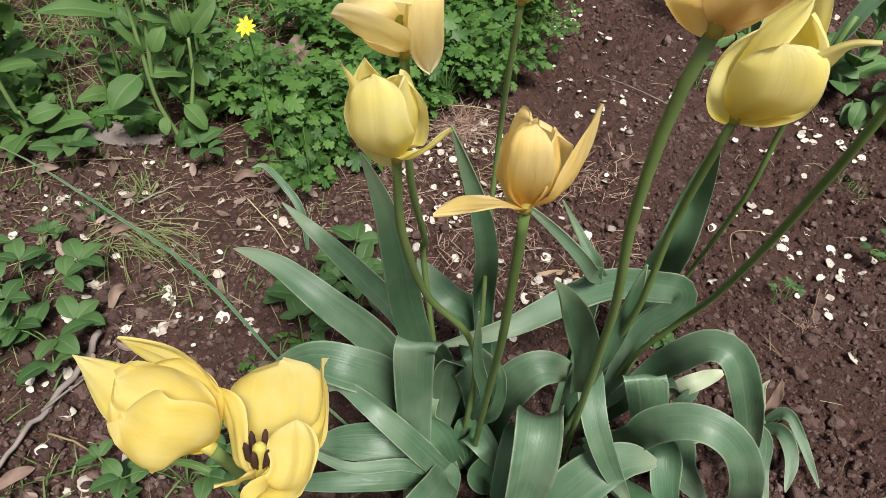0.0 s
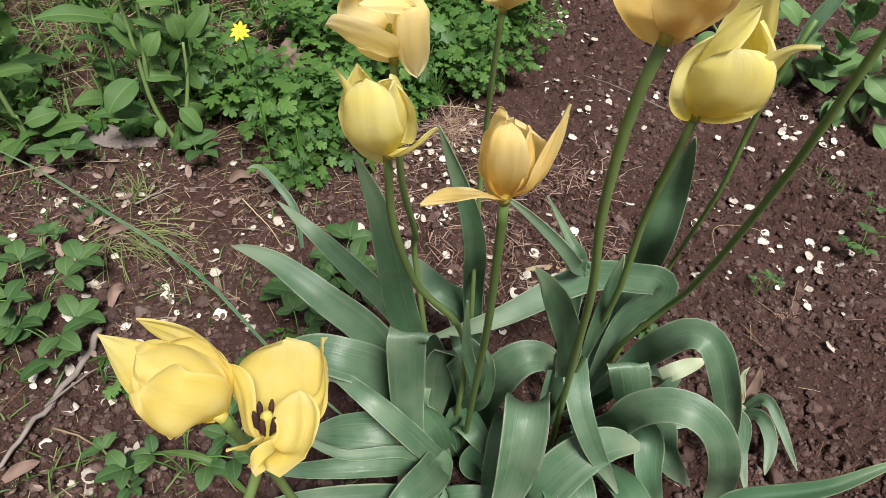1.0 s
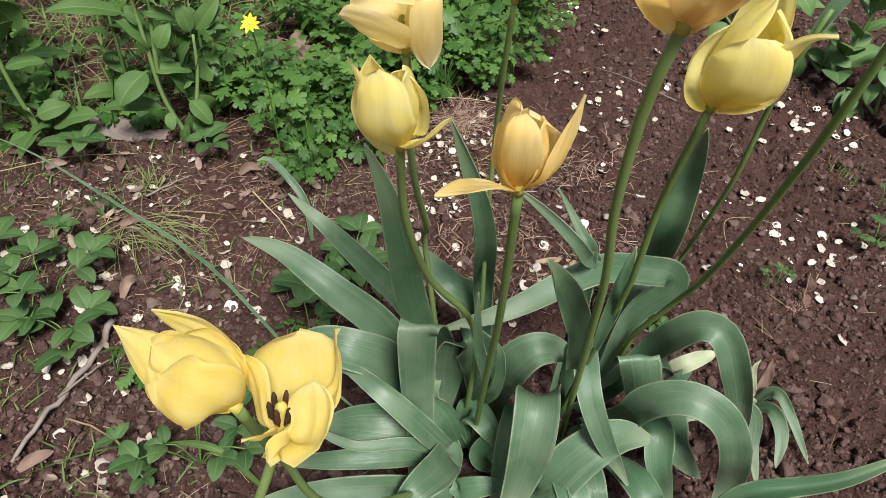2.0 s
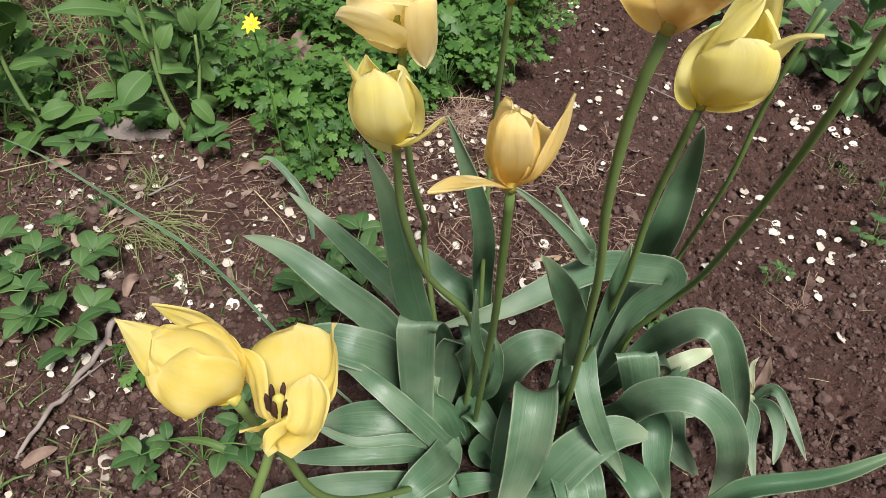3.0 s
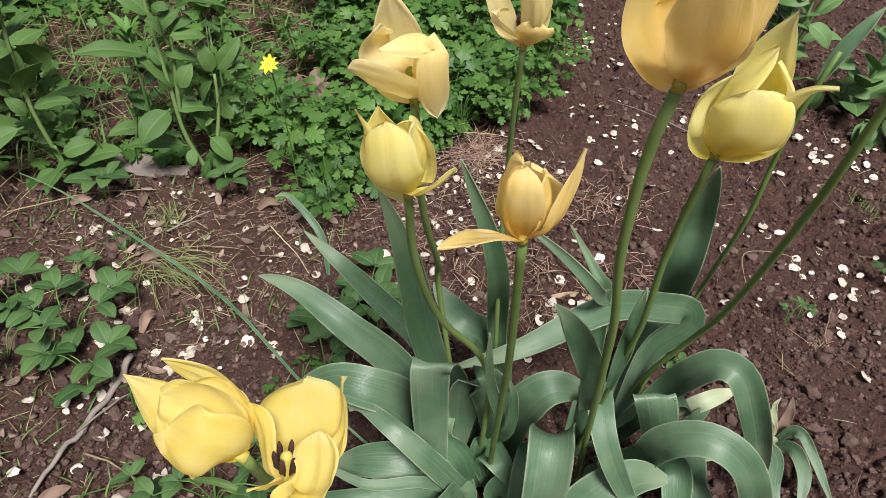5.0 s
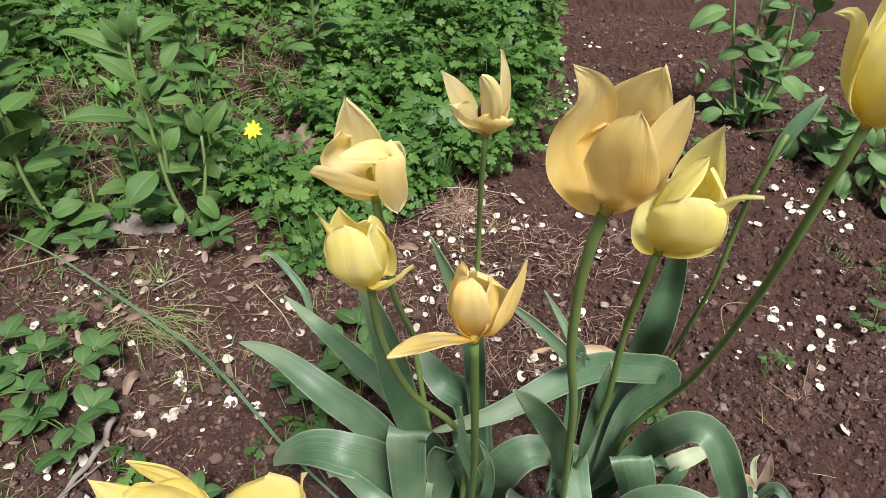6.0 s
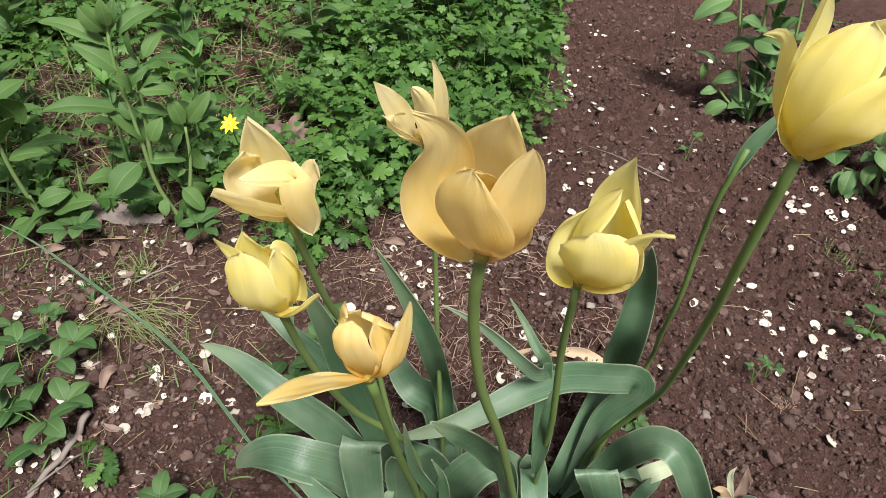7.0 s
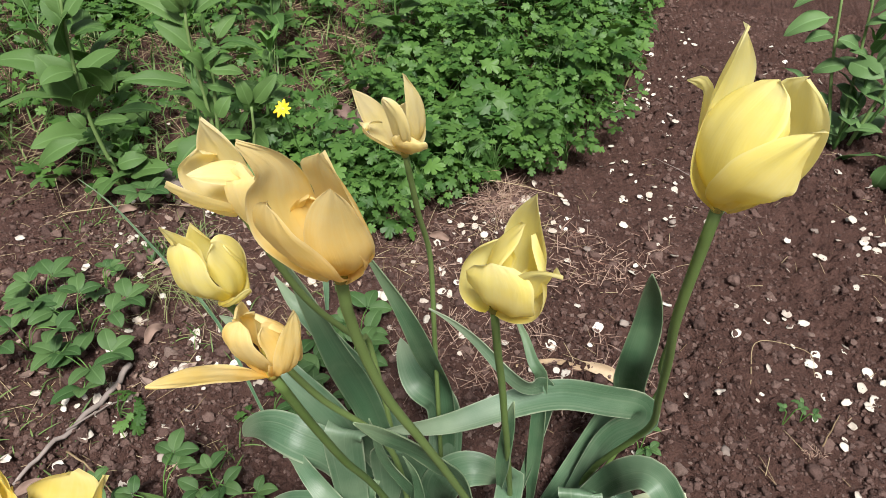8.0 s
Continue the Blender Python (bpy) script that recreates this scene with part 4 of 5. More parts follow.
def leaves_along(root, rows, kinds=None):
    """Leaves from foot to tip, in millimetres from the plant's foot, with their widths."""
    for x, y, z, tx, ty, tz, width in rows:
        foot, tip = Vector((x, y, z)) / 1000, Vector((tx, ty, tz)) / 1000
        along = tip - foot
        ln = along.length
        along.normalize()
        face = Vector((0.25 * rng.normal(), -0.35 + 0.25 * rng.normal(), 0.85))
        across = along.cross(face).normalized()
        face = across.cross(along)
        turn = Matrix((across, along, face)).transposed().to_4x4()
        wide = min(width / 1000, 0.6 * ln) / (0.55 if kinds else 0.44)
        place("leaf", (kinds or LANCE)[rng.integers(3)], root, matrix=Matrix.Translation(foot) @ turn @ Matrix.Diagonal((wide, ln, ln, 1)))


tall_weed = leafy_plant((-0.414, 1.078, 0), "tall green weed with lance-shaped leaves on several stalks")
stalk_along(tall_weed, [(-5, -3, 7), (-28, -16, 108), (-31, -18, 207), (-33, -19, 296), (-33, -20, 367), (-28, -16, 417)])
stalk_along(tall_weed, [(-30, -13, 144), (-18, -4, 256), (-12, 0, 319), (-5, 4, 357)])
stalk_along(tall_weed, [(7, -5, 29), (32, 12, 144), (39, 16, 220)])
leaves_along(tall_weed, [(-47, -20, 269, -148, -80, 284, 34), (-26, -6, 200, -76, -36, 265, 54), (-34, -32, 174, -68, -89, 130, 54), (-43, -18, 164, 19, 30, 140, 31), (-16, 0, 155, -2, 22, 72, 34), (11, -6, 104, 49, -14, 57, 42), (8, -4, 73, 21, 8, 19, 36), (8, 1, 58, 48, -14, 1, 31), (4, -8, 51, -4, -24, 5, 31), (-27, -20, 85, -131, -51, 100, 36), (-25, -14, 80, -17, -32, 51, 26), (-17, -20, 209, 10, 1, 249, 34)])
leaves_along(tall_weed, [(-17, -21, 303, -24, -53, 347, 31), (-13, -17, 305, 42, 12, 292, 26), (-27, -19, 337, -93, -28, 382, 36), (-36, -15, 374, -140, -13, 429, 31), (-29, -4, 398, 35, 46, 429, 29), (-33, -20, 405, -56, -30, 451, 31), (-22, -26, 417, -21, -28, 466, 24), (-29, -9, 405, -15, 8, 453, 22), (-33, -15, 273, 15, 19, 245, 31), (-29, -19, 247, -51, -15, 282, 31), (-31, -6, 310, 11, -3, 342, 29)])
leaves_along(tall_weed, [(-1, -4, 351, -5, -2, 406, 23), (-1, 8, 351, 25, 51, 384, 25), (6, -2, 346, 97, -11, 363, 23), (-2, -7, 343, -30, -8, 354, 23), (-11, -1, 309, 28, 3, 325, 26), (-15, -6, 280, -26, -21, 303, 29)])
leaves_along(tall_weed, [(37, 13, 222, 18, 17, 278, 28), (38, 24, 221, 84, 52, 279, 30), (51, 17, 220, 86, 68, 248, 25), (43, 38, 219, 96, 43, 223, 13), (30, 21, 205, 6, 23, 150, 31), (39, 9, 177, 53, 28, 119, 32), (18, 22, 123, -20, 12, 95, 31), (23, 9, 107, 41, 38, 54, 31)])
edge_weed = leafy_plant((-0.683, 1.040, 0), "broad-leaved green weed at the edge of the soil")
stalk_along(edge_weed, [(1, 1, 4), (-10, -10, 161), (-5, -5, 285), (4, 4, 378), (11, 11, 426)])
stalk_along(edge_weed, [(4, -2, 7), (2, -6, 60), (1, -8, 89)])
leaves_along(edge_weed, [(13, 14, 34, 108, 31, 55, 73), (-12, 1, 53, -24, -52, 120, 66), (2, 5, 24, 13, 8, -40, 42), (1, 10, 12, 21, 72, -76, 48), (-73, -70, 69, -86, -137, 98, 42), (-5, -16, 37, -47, -35, 16, 37), (15, 23, 57, 34, 55, 91, 42), (-31, -22, 132, -126, -75, 93, 40), (16, 31, 37, 54, 51, -21, 53), (11, -6, 47, -1, -70, 19, 40), (3, -2, 71, 62, 23, 80, 53)])
leaves_along(edge_weed, [(-11, -10, 205, -68, -28, 309, 77), (-7, -19, 198, 50, -15, 264, 82), (-3, 3, 309, 27, -23, 401, 58), (-8, -13, 207, -85, -127, 260, 56), (4, -1, 347, 44, 53, 354, 48), (8, -7, 287, 10, 33, 209, 66), (3, -13, 279, -26, -73, 283, 66), (-6, 9, 354, -37, 8, 402, 53), (10, -6, 373, 27, 46, 405, 40), (-17, -6, 164, 43, 32, 158, 60), (-17, -25, 162, -35, -31, 200, 66), (-7, 10, 374, -24, 38, 432, 40)])

leafy_weed("leafy_weed", (-0.80, 1.16, 0), (-0.90, 1.18, 0.34), "broad-leaved green weed at the bed's edge", "weed", 12, 0.15)
leafy_weed("leafy_weed", (-0.40, 1.18, 0), (-0.40, 1.24, 0.26), "leafy green weed with lance-shaped leaves on dark soil", "weed", 10, 0.1)
leafy_weed("leafy_weed", (-0.58, 1.20, 0), (-0.60, 1.25, 0.2), "leafy green weed with lance-shaped leaves on dark soil", "weed", 10, 0.09)
leafy_weed("leafy_weed", (-0.66, 1.07, 0), (-0.67, 1.07, 0.08), "low green weed with oval leaves beside the bark", "weed", 10, 0.075)
leafy_weed("leafy_weed", (-0.95, 1.35, 0), (-1.0, 1.4, 0.34), "tall green weed with lance-shaped leaves among grass", "weed", 16, 0.12)
leafy_weed("leafy_weed", (-0.62, 1.62, 0), (-0.64, 1.68, 0.30), "tall green weed with lance-shaped leaves among grass", "weed", 16, 0.12)
leafy_weed("leafy_weed", (-1.15, 1.75, 0), (-1.2, 1.8, 0.32), "tall green weed with lance-shaped leaves among grass", "weed", 14, 0.13)
leafy_weed("leafy_weed", (-0.30, 1.78, 0), (-0.32, 1.84, 0.26), "tall green weed with lance-shaped leaves among grass", "weed", 12, 0.12)

# plants on the other side of the bed: grey-green oval leaves on several stalks
stalked_weed = leafy_plant((0.811, 1.638, 0), "grey-green weed with oval leaves on bare dark soil", "oval_leaved_weed", "oval-leaved weeds on the soil")
stalk_along(stalked_weed, [(-1, 1, 5), (-24, 10, 160), (-46, 20, 307), (-53, 23, 344)])
stalk_along(stalked_weed, [(-20, 9, 4), (-71, 31, 178), (-104, 45, 328)])
stalk_along(stalked_weed, [(19, -8, 11), (33, -15, 188), (17, -8, 338)])
stalk_along(stalked_weed, [(-16, -2, 5), (-56, 16, 34), (-89, 30, 65)])
leaves_along(stalked_weed, [(-105, 36, 279, -199, 24, 246, 51), (-45, 12, 187, -111, 27, 168, 61), (-50, 12, 202, 15, -46, 201, 72), (34, -10, 269, -15, -23, 226, 61), (-35, 16, 157, 70, 14, 104, 72), (44, -7, 142, 105, -43, 95, 74), (-58, 16, 142, 10, 7, 101, 58), (84, -33, 266, 59, -34, 209, 51), (-98, 56, 318, -195, 45, 305, 55), (-42, 29, 303, 6, 9, 351, 58), (16, -15, 334, 51, -17, 373, 58)], OVAL)
leaves_along(stalked_weed, [(-81, 36, 218, -36, 37, 247, 55), (-85, 47, 241, -142, 33, 217, 48), (-45, 19, 281, -20, -18, 309, 55), (-39, 10, 231, -91, 4, 245, 55), (19, 0, 304, -37, -5, 316, 51), (-51, 24, 324, -95, 60, 355, 48), (27, -22, 219, 72, -26, 236, 58), (-44, 19, 96, -108, 35, 85, 42), (-105, 35, 325, -132, 74, 362, 42), (21, -4, 331, -20, 5, 388, 45)], OVAL)
leaves_along(stalked_weed, [(-102, 39, 122, -164, 93, 124, 42), (-131, 64, 119, -123, 62, 68, 55), (-55, 17, 33, -106, 20, -12, 58), (-66, 24, -28, -51, 23, -108, 48), (-86, 26, 59, -131, 20, 52, 26), (-41, 23, 15, -21, -3, 46, 48)], OVAL)
low_weed = leafy_plant((0.935, 1.501, 0), "grey-green weed with oval leaves on bare dark soil", "oval_leaved_weed", "oval-leaved weeds on the soil")
stalk_along(low_weed, [(-1, 1, 3), (-41, 23, 42), (-76, 42, 45)])
stalk_along(low_weed, [(-1, 1, 3), (1, -1, 50), (36, -20, 76)])
leaves_along(low_weed, [(-77, 40, 46, -132, 110, -82, 53), (-44, 17, -34, -76, 13, -92, 50), (42, -14, 67, -10, 44, 14, 44), (-47, 18, 112, -17, -34, 110, 56), (-41, 27, 48, 12, 0, 20, 47), (-42, 20, 44, -53, 25, -40, 44), (-4, -10, 55, 35, -51, 49, 47), (-23, 18, 61, -46, 52, 87, 53)], OVAL)
low_weed = leafy_plant((1.000, 1.334, 0), "grey-green weed with oval leaves on bare dark soil", "oval_leaved_weed", "oval-leaved weeds on the soil")
stalk_along(low_weed, [(-2, 1, 4), (-15, 10, 74), (-31, 21, 111), (-36, 25, 168)])
stalk_along(low_weed, [(-2, 1, 4), (-46, 31, 37), (-64, 44, 38)])
leaves_along(low_weed, [(-16, 25, 93, -50, 20, 68, 44), (-23, 7, 76, -44, -19, 36, 53), (-45, 41, 11, -13, 9, -50, 56), (-64, 42, 36, -74, 19, -19, 38), (7, -19, 21, 46, -75, -29, 53), (-34, 18, 113, 13, -41, 77, 59), (-52, 26, 47, -70, -5, -1, 41), (-5, 6, 62, 12, -41, 44, 47), (-33, 17, 111, -33, 29, 166, 53), (-4, 8, 118, -2, -37, 172, 59), (4, -14, 76, 54, -50, 60, 59)], OVAL)


for base, top in (((0.80, 1.62, 0), (0.80, 1.66, 0.24)), ((0.86, 1.68, 0), (0.95, 1.74, 0.36)), ((0.95, 1.46, 0), (0.99, 1.50, 0.22)), ((1.06, 1.40, 0), (1.14, 1.40, 0.26))):
    leafy_weed("oval_leaved_weed", base, top, "grey-green weed with oval leaves on bare dark soil", "weed", 13, 0.1, OVAL, 3, 1.0, "oval-leaved weeds on the soil")


# ---- grass, straw and roots ----
def strand(at, length, heading, lift, bend, width, flat=True):
    """A thin blade or straw rising from a spot and bending over."""
    h = np.array([math.cos(heading), math.sin(heading), 0])
    q = np.linspace(0, 1, 6)
    c = np.array(at) + q[:, None] * length * math.cos(lift) * h + (q * math.sin(lift) - bend * q ** 2)[:, None] * length * np.array([0, 0, 1.0])
    if not flat:
        return tube(c, np.linspace(width, width * 0.6, 6), 4)
    s = np.array([-h[1], h[0], 0.0])
    w = width * np.array([0.8, 1, 1, 0.85, 0.55, 0.05])
    v = np.vstack([c - s * w[:, None], c + s * w[:, None] + (0, 0, width * 0.5)])
    f = [(i, i + 1, 7 + i, 6 + i) for i in range(5)]
    return v, f


def bed_z(x, y):
    return soil_height(x, y)


def build_grass():
    grass, straw = Heap(), Heap()
    for _ in range(7000):
        x, y = -1.8 + 2.0 * rng.random(), 1.02 + 1.9 * rng.random()
        if not in_carpet(x, y) or (x > -0.3 and rng.random() < 0.8):
            continue
        v, f = strand((x, y, bed_z(x, y) - 0.003), 0.05 + 0.13 * rng.random() ** 1.5, rng.random() * 6.28, 0.5 + rng.random() * 0.9, 0.1 + 0.5 * rng.random(), 0.0011 + 0.0014 * rng.random())
        grass.add(v, f)
    for _ in range(2600):
        x, y = -1.6 + 1.7 * rng.random(), 0.98 + 1.7 * rng.random()
        if not in_carpet(x, y):
            continue
        v, f = strand((x, y, bed_z(x, y) + 0.004 + 0.02 * rng.random()), 0.05 + 0.1 * rng.random(), rng.random() * 6.28, rng.normal() * 0.2 + 0.15, 0.15, 0.0007, False)
        straw.add(v, f)
    for _ in range(3600):
        y = 0.35 + 1.6 * rng.random()
        x = 0.1 + (rng.random() - 0.5) * (1.3 + 0.9 * y)
        if x > -0.15 and not (0.9 < y < 1.3 and x < 0.25) and rng.random() < 0.85:
            continue
        v, f = strand((x, y, bed_z(x, y) + 0.003), 0.015 + 0.035 * rng.random(), rng.random() * 6.28, 0.1 * rng.random(), 0.08, 0.0005 + 0.0003 * rng.random(), False)
        straw.add(v, f)
    tagged(new("grass", grass.mesh("grass", GRASS)), "thin green grass growing among the weeds", "grass", kind="stuff")
    flakes = Heap()
    for _ in range(900):
        y = 0.36 + 0.95 * rng.random()
        x = -0.75 + 0.95 * rng.random()
        if in_carpet(x, y) or (x > -0.2 and y < 0.9):
            continue
        k = 7
        ang = np.linspace(0, 6.283, k, endpoint=False)
        size = 0.002 + 0.006 * rng.random() ** 2
        rad = size * (0.6 + 0.7 * rng.random(k))
        v = np.stack([rad * np.cos(ang), 0.6 * rad * np.sin(ang), 0.3 * size * rng.random(k)], 1)
        v = np.vstack([v, v * (0.9, 0.9, 1) - (0, 0, 0.0006)]) @ euler_rot(rng.normal() * 0.3, rng.normal() * 0.3, rng.random() * 6.28).T
        flakes.add(v + (x, y, bed_z(x, y) + 0.005), [tuple(range(k)), tuple(range(2 * k - 1, k - 1, -1))] + [(i, (i + 1) % k + 0, k + (i + 1) % k, k + i)[::-1] for i in range(k)])
    husks = Heap()
    for _ in range(520):
        y = 0.36 + 0.78 * rng.random()
        x = -0.72 + 0.62 * rng.random() if rng.random() < 0.8 else -0.15 + 0.45 * rng.random()
        if in_carpet(x, y) or (x > -0.2 and y < 0.85) or rng.random() > 0.55 + 1.2 * noise.noise((x * 7, y * 7, 4.0)) + 0.3 * (y > 0.75):
            continue
        size = 0.003 + 0.011 * rng.random() ** 2.5
        u, w = np.meshgrid(np.linspace(-1, 1, 6), np.linspace(-1, 1, 4))
        g = np.stack([u * size, w * size * (0.3 + 0.3 * rng.random()) * (1 - 0.7 * u ** 2) + 0.1 * size * rng.normal(), size * (0.25 * u ** 2 + 0.3 * rng.random() * w ** 2) + 0.06 * size * rng.normal(size=u.shape)], -1)
        v, f, _ = shell(g, 0.0007)
        husks.add(v @ euler_rot(rng.normal() * 0.35, rng.normal() * 0.35, rng.random() * 6.28).T + (x, y, bed_z(x, y) + 0.005), f)
    tagged(new("leaf_litter", husks.mesh("leaf_litter", LITTER)), "pale grey-brown curled scraps of dead leaves on soil", "plant litter", kind="stuff")
    tagged(new("leaf_crumbs", flakes.mesh("leaf_crumbs", DEADLEAF)), "brown crumbs of dead leaves scattered on the soil", "plant litter", kind="stuff")
    tagged(new("straw_litter", straw.mesh("straw_litter", STRAW)), "pale dry straw and stalks lying on the soil", "plant litter", kind="stuff")


build_grass()


def tuft(name, at, label, category, mat, count, length, lift, bend, width, spread=0.012, heading=None, jitter=3.2, flat=True):
    heap = Heap()
    for _ in range(count):
        p = (rng.normal() * spread, rng.normal() * spread, -0.002)
        a = rng.random() * 6.28 if heading is None else heading + rng.normal() * jitter
        v, f = strand(p, length * (0.5 + 0.7 * rng.random()), a, lift * (0.6 + 0.8 * rng.random()), bend * (0.5 + rng.random()), width, flat)
        heap.add(v, f)
    ob = new(name, heap.mesh(name, mat))
    ob.location = (at[0], at[1], bed_z(*at) + 0.002)
    return tagged(ob, label, category, kind="stuff")


def build_sparse_growth():
    """Thin young grass and fine rootlets between the litter."""
    young, roots = Heap(), Heap()
    for _ in range(1500):
        x, y = -0.75 + 0.62 * rng.random(), 0.36 + 0.75 * rng.random()
        if in_carpet(x, y) or noise.noise((x * 9, y * 9, 12.0)) < 0.05 - 0.25 * (x + 0.45 < 0) * (y > 0.7):
            continue
        v, f = strand((x, y, bed_z(x, y) - 0.002), 0.015 + 0.05 * rng.random() ** 2, rng.random() * 6.28, 0.2 + rng.random(), 0.1 + 0.5 * rng.random(), 0.0007 + 0.0007 * rng.random())
        young.add(v, f)
    for _ in range(1500):
        x, y = -0.6 + 0.85 * rng.random(), 0.72 + 0.5 * rng.random()
        if in_carpet(x, y) or noise.noise((x * 8, y * 8, 21.0)) < 0.0:
            continue
        v, f = strand((x, y, bed_z(x, y) + 0.003), 0.012 + 0.03 * rng.random(), rng.random() * 6.28, 0.5 * rng.random(), 0.3 * rng.random(), 0.0005, False)
        roots.add(v, f)
    for _ in range(1300):
        x, y = 0.0 + 0.42 * rng.random(), 0.7 + 0.5 * rng.random()
        if in_carpet(x, y) or noise.noise((x * 9, y * 9, 33.0)) < -0.12 + 0.5 * max(0.0, x - 0.25):
            continue
        v, f = strand((x, y, bed_z(x, y) + 0.004), 0.012 + 0.035 * rng.random(), rng.random() * 6.28, 0.4 * rng.random(), 0.3 * rng.random(), 0.0006 + 0.0004 * rng.random(), False)
        roots.add(v, f)
    tagged(new("young_grass", young.mesh("young_grass", GRASS)), "short thin green grass blades sprouting from the soil", "grass", kind="stuff")
    tagged(new("rootlets", roots.mesh("rootlets", ROOT)), "fine reddish dry rootlets strewn on the soil", "plant litter", kind="stuff")


build_sparse_growth()
tuft("grass_tuft", (-0.45, 0.93), "small tuft of thin pale green grass on soil", "grass", PALE_GRASS, 34, 0.09, 1.0, 0.5, 0.0008)
tuft("grass_tuft", (-0.42, 0.83), "thin pale grass tuft bent flat over the soil", "grass", PALE_GRASS, 60, 0.13, 0.45, 0.42, 0.0007, 0.02, -0.5, 0.5)
tuft("grass_tuft", (-0.50, 0.80), "thin pale grass tuft bent flat over the soil", "grass", PALE_GRASS, 26, 0.1, 0.5, 0.4, 0.0008, 0.015, 0.3, 0.8)
tuft("grass_tuft", (-0.43, 0.37), "sparse green grass blades by a dry twig", "grass", GRASS, 9, 0.13, 0.7, 0.45, 0.0016, 0.05)
tuft("grass_tuft", (-0.56, 0.46), "sparse green grass blades by a dry twig", "grass", GRASS, 10, 0.12, 0.8, 0.5, 0.0016, 0.04)
tuft("grass_tuft", (-0.18, 1.02), "green grass blades at the buttercups' edge", "grass", GRASS, 12, 0.16, 1.25, 0.25, 0.0013, 0.02)
tuft("moss_tuft", (0.86, 1.14), "small grey-green moss tuft on bare soil", "moss", GRASS, 70, 0.022, 0.9, 0.3, 0.0007, 0.016)
tuft("moss_tuft", (-0.51, 0.88), "small bright green moss tuft on soil", "moss", CLOVER, 70, 0.025, 1.0, 0.3, 0.0012, 0.014)
tuft("root_tangle", (-0.36, 0.86), "tangle of reddish dry roots on the soil", "plant litter", ROOT, 150, 0.06, 0.25, 0.25, 0.0006, 0.028, flat=False)
tuft("root_tangle", (-0.24, 0.97), "tangle of reddish dry roots on the soil", "plant litter", ROOT, 30, 0.06, 0.3, 0.25, 0.0006, 0.014, flat=False)
tuft("root_tangle", (0.65, 0.76), "small orange-brown root tuft on bare soil", "plant litter", ROOT, 40, 0.018, 0.7, 0.4, 0.0005, 0.006, flat=False)
tuft("straw_tuft", (0.09, 1.21), "tuft of reddish dry straw at the bed's edge", "plant litter", ROOT, 240, 0.075, 0.5, 0.4, 0.0008, 0.026, flat=False)
tuft("straw_tuft", (0.15, 1.10), "tuft of pale dry straw at the bed's edge", "plant litter", STRAW, 50, 0.05, 0.3, 0.25, 0.0006, 0.045, flat=False)
tuft("straw_tuft", (0.02, 1.0), "tuft of reddish dry straw at the bed's edge", "plant litter", ROOT, 110, 0.06, 0.25, 0.2, 0.0005, 0.06, flat=False)


# ---- clover-like weeds ----
def leaflet_mesh(mat, width=0.5):
    return lance_leaf_mesh("leaflet", mat, width, 0.2, 3)


CLOVER_LEAFLET = leaflet_mesh(CLOVER, 0.6)


def clover(at, stalks, reach, size, label):
    root = thing("clover", (at[0], at[1], bed_z(*at)), label, "clover", "clover weeds on the soil")
    for i in range(stalks):
        a = i * 2.4 + rng.normal() * 0.4
        r = reach * (0.35 + 0.65 * rng.random())
        tip = np.array([math.cos(a) * r, math.sin(a) * r, 0.02 + 0.05 * rng.random()])
        v, f = tube(smooth_path([(0, 0, -0.003), tip * (0.5, 0.5, 0.9), tip], 7), 0.0009, 5)
        stalk = place("stalk", make_mesh("stalk", v, f, WEED_TOP), root)
        for k in (-1, 0, 1):
            ln = size * (0.8 + 0.4 * rng.random())
            m = Matrix.Translation(tip) @ Euler((0.15 + rng.normal() * 0.15, rng.normal() * 0.15, a - 1.57 + k * 1.25)).to_matrix().to_4x4() @ Matrix.Diagonal((ln, ln, ln, 1))
            place("leaflet", CLOVER_LEAFLET, stalk, matrix=m)
    return root


for at, stalks, reach, size in (((-0.50, 0.66), 5, 0.09, 0.04), ((-0.58, 0.62), 4, 0.08, 0.042), ((-0.44, 0.60), 5, 0.06, 0.042), ((-0.55, 0.78), 4, 0.05, 0.022), ((-0.60, 0.70), 5, 0.06, 0.04),
                                ((-0.20, 0.42), 6, 0.07, 0.03), ((-0.14, 0.46), 4, 0.05, 0.026), ((-0.28, 0.41), 3, 0.03, 0.022), ((-0.10, 0.62), 4, 0.04, 0.03)):
    clover(at, stalks, reach, size, "green clover with oval leaflets on dark soil")
for at, stalks, reach, size in (((-0.60, 1.0), 3, 0.03, 0.045), ((-0.37, 1.03), 2, 0.02, 0.045), ((-0.12, 0.70), 3, 0.03, 0.042), ((-0.06, 0.77), 5, 0.05, 0.04), ((-0.04, 0.70), 4, 0.05, 0.036)):
    clover(at, stalks, reach, size, "low green seedling with broad rounded leaves")
for at, stalks, reach, size in (((0.84, 0.93), 4, 0.04, 0.022), ((0.64, 0.82), 2, 0.015, 0.014), ((0.61, 0.80), 2, 0.015, 0.012), ((0.40, 0.69), 4, 0.02, 0.016), ((0.62, 1.44), 2, 0.02, 0.02), ((0.88, 1.02), 2, 0.02, 0.014)):
    clover(at, stalks, reach, size, "tiny green seedling on bare soil")


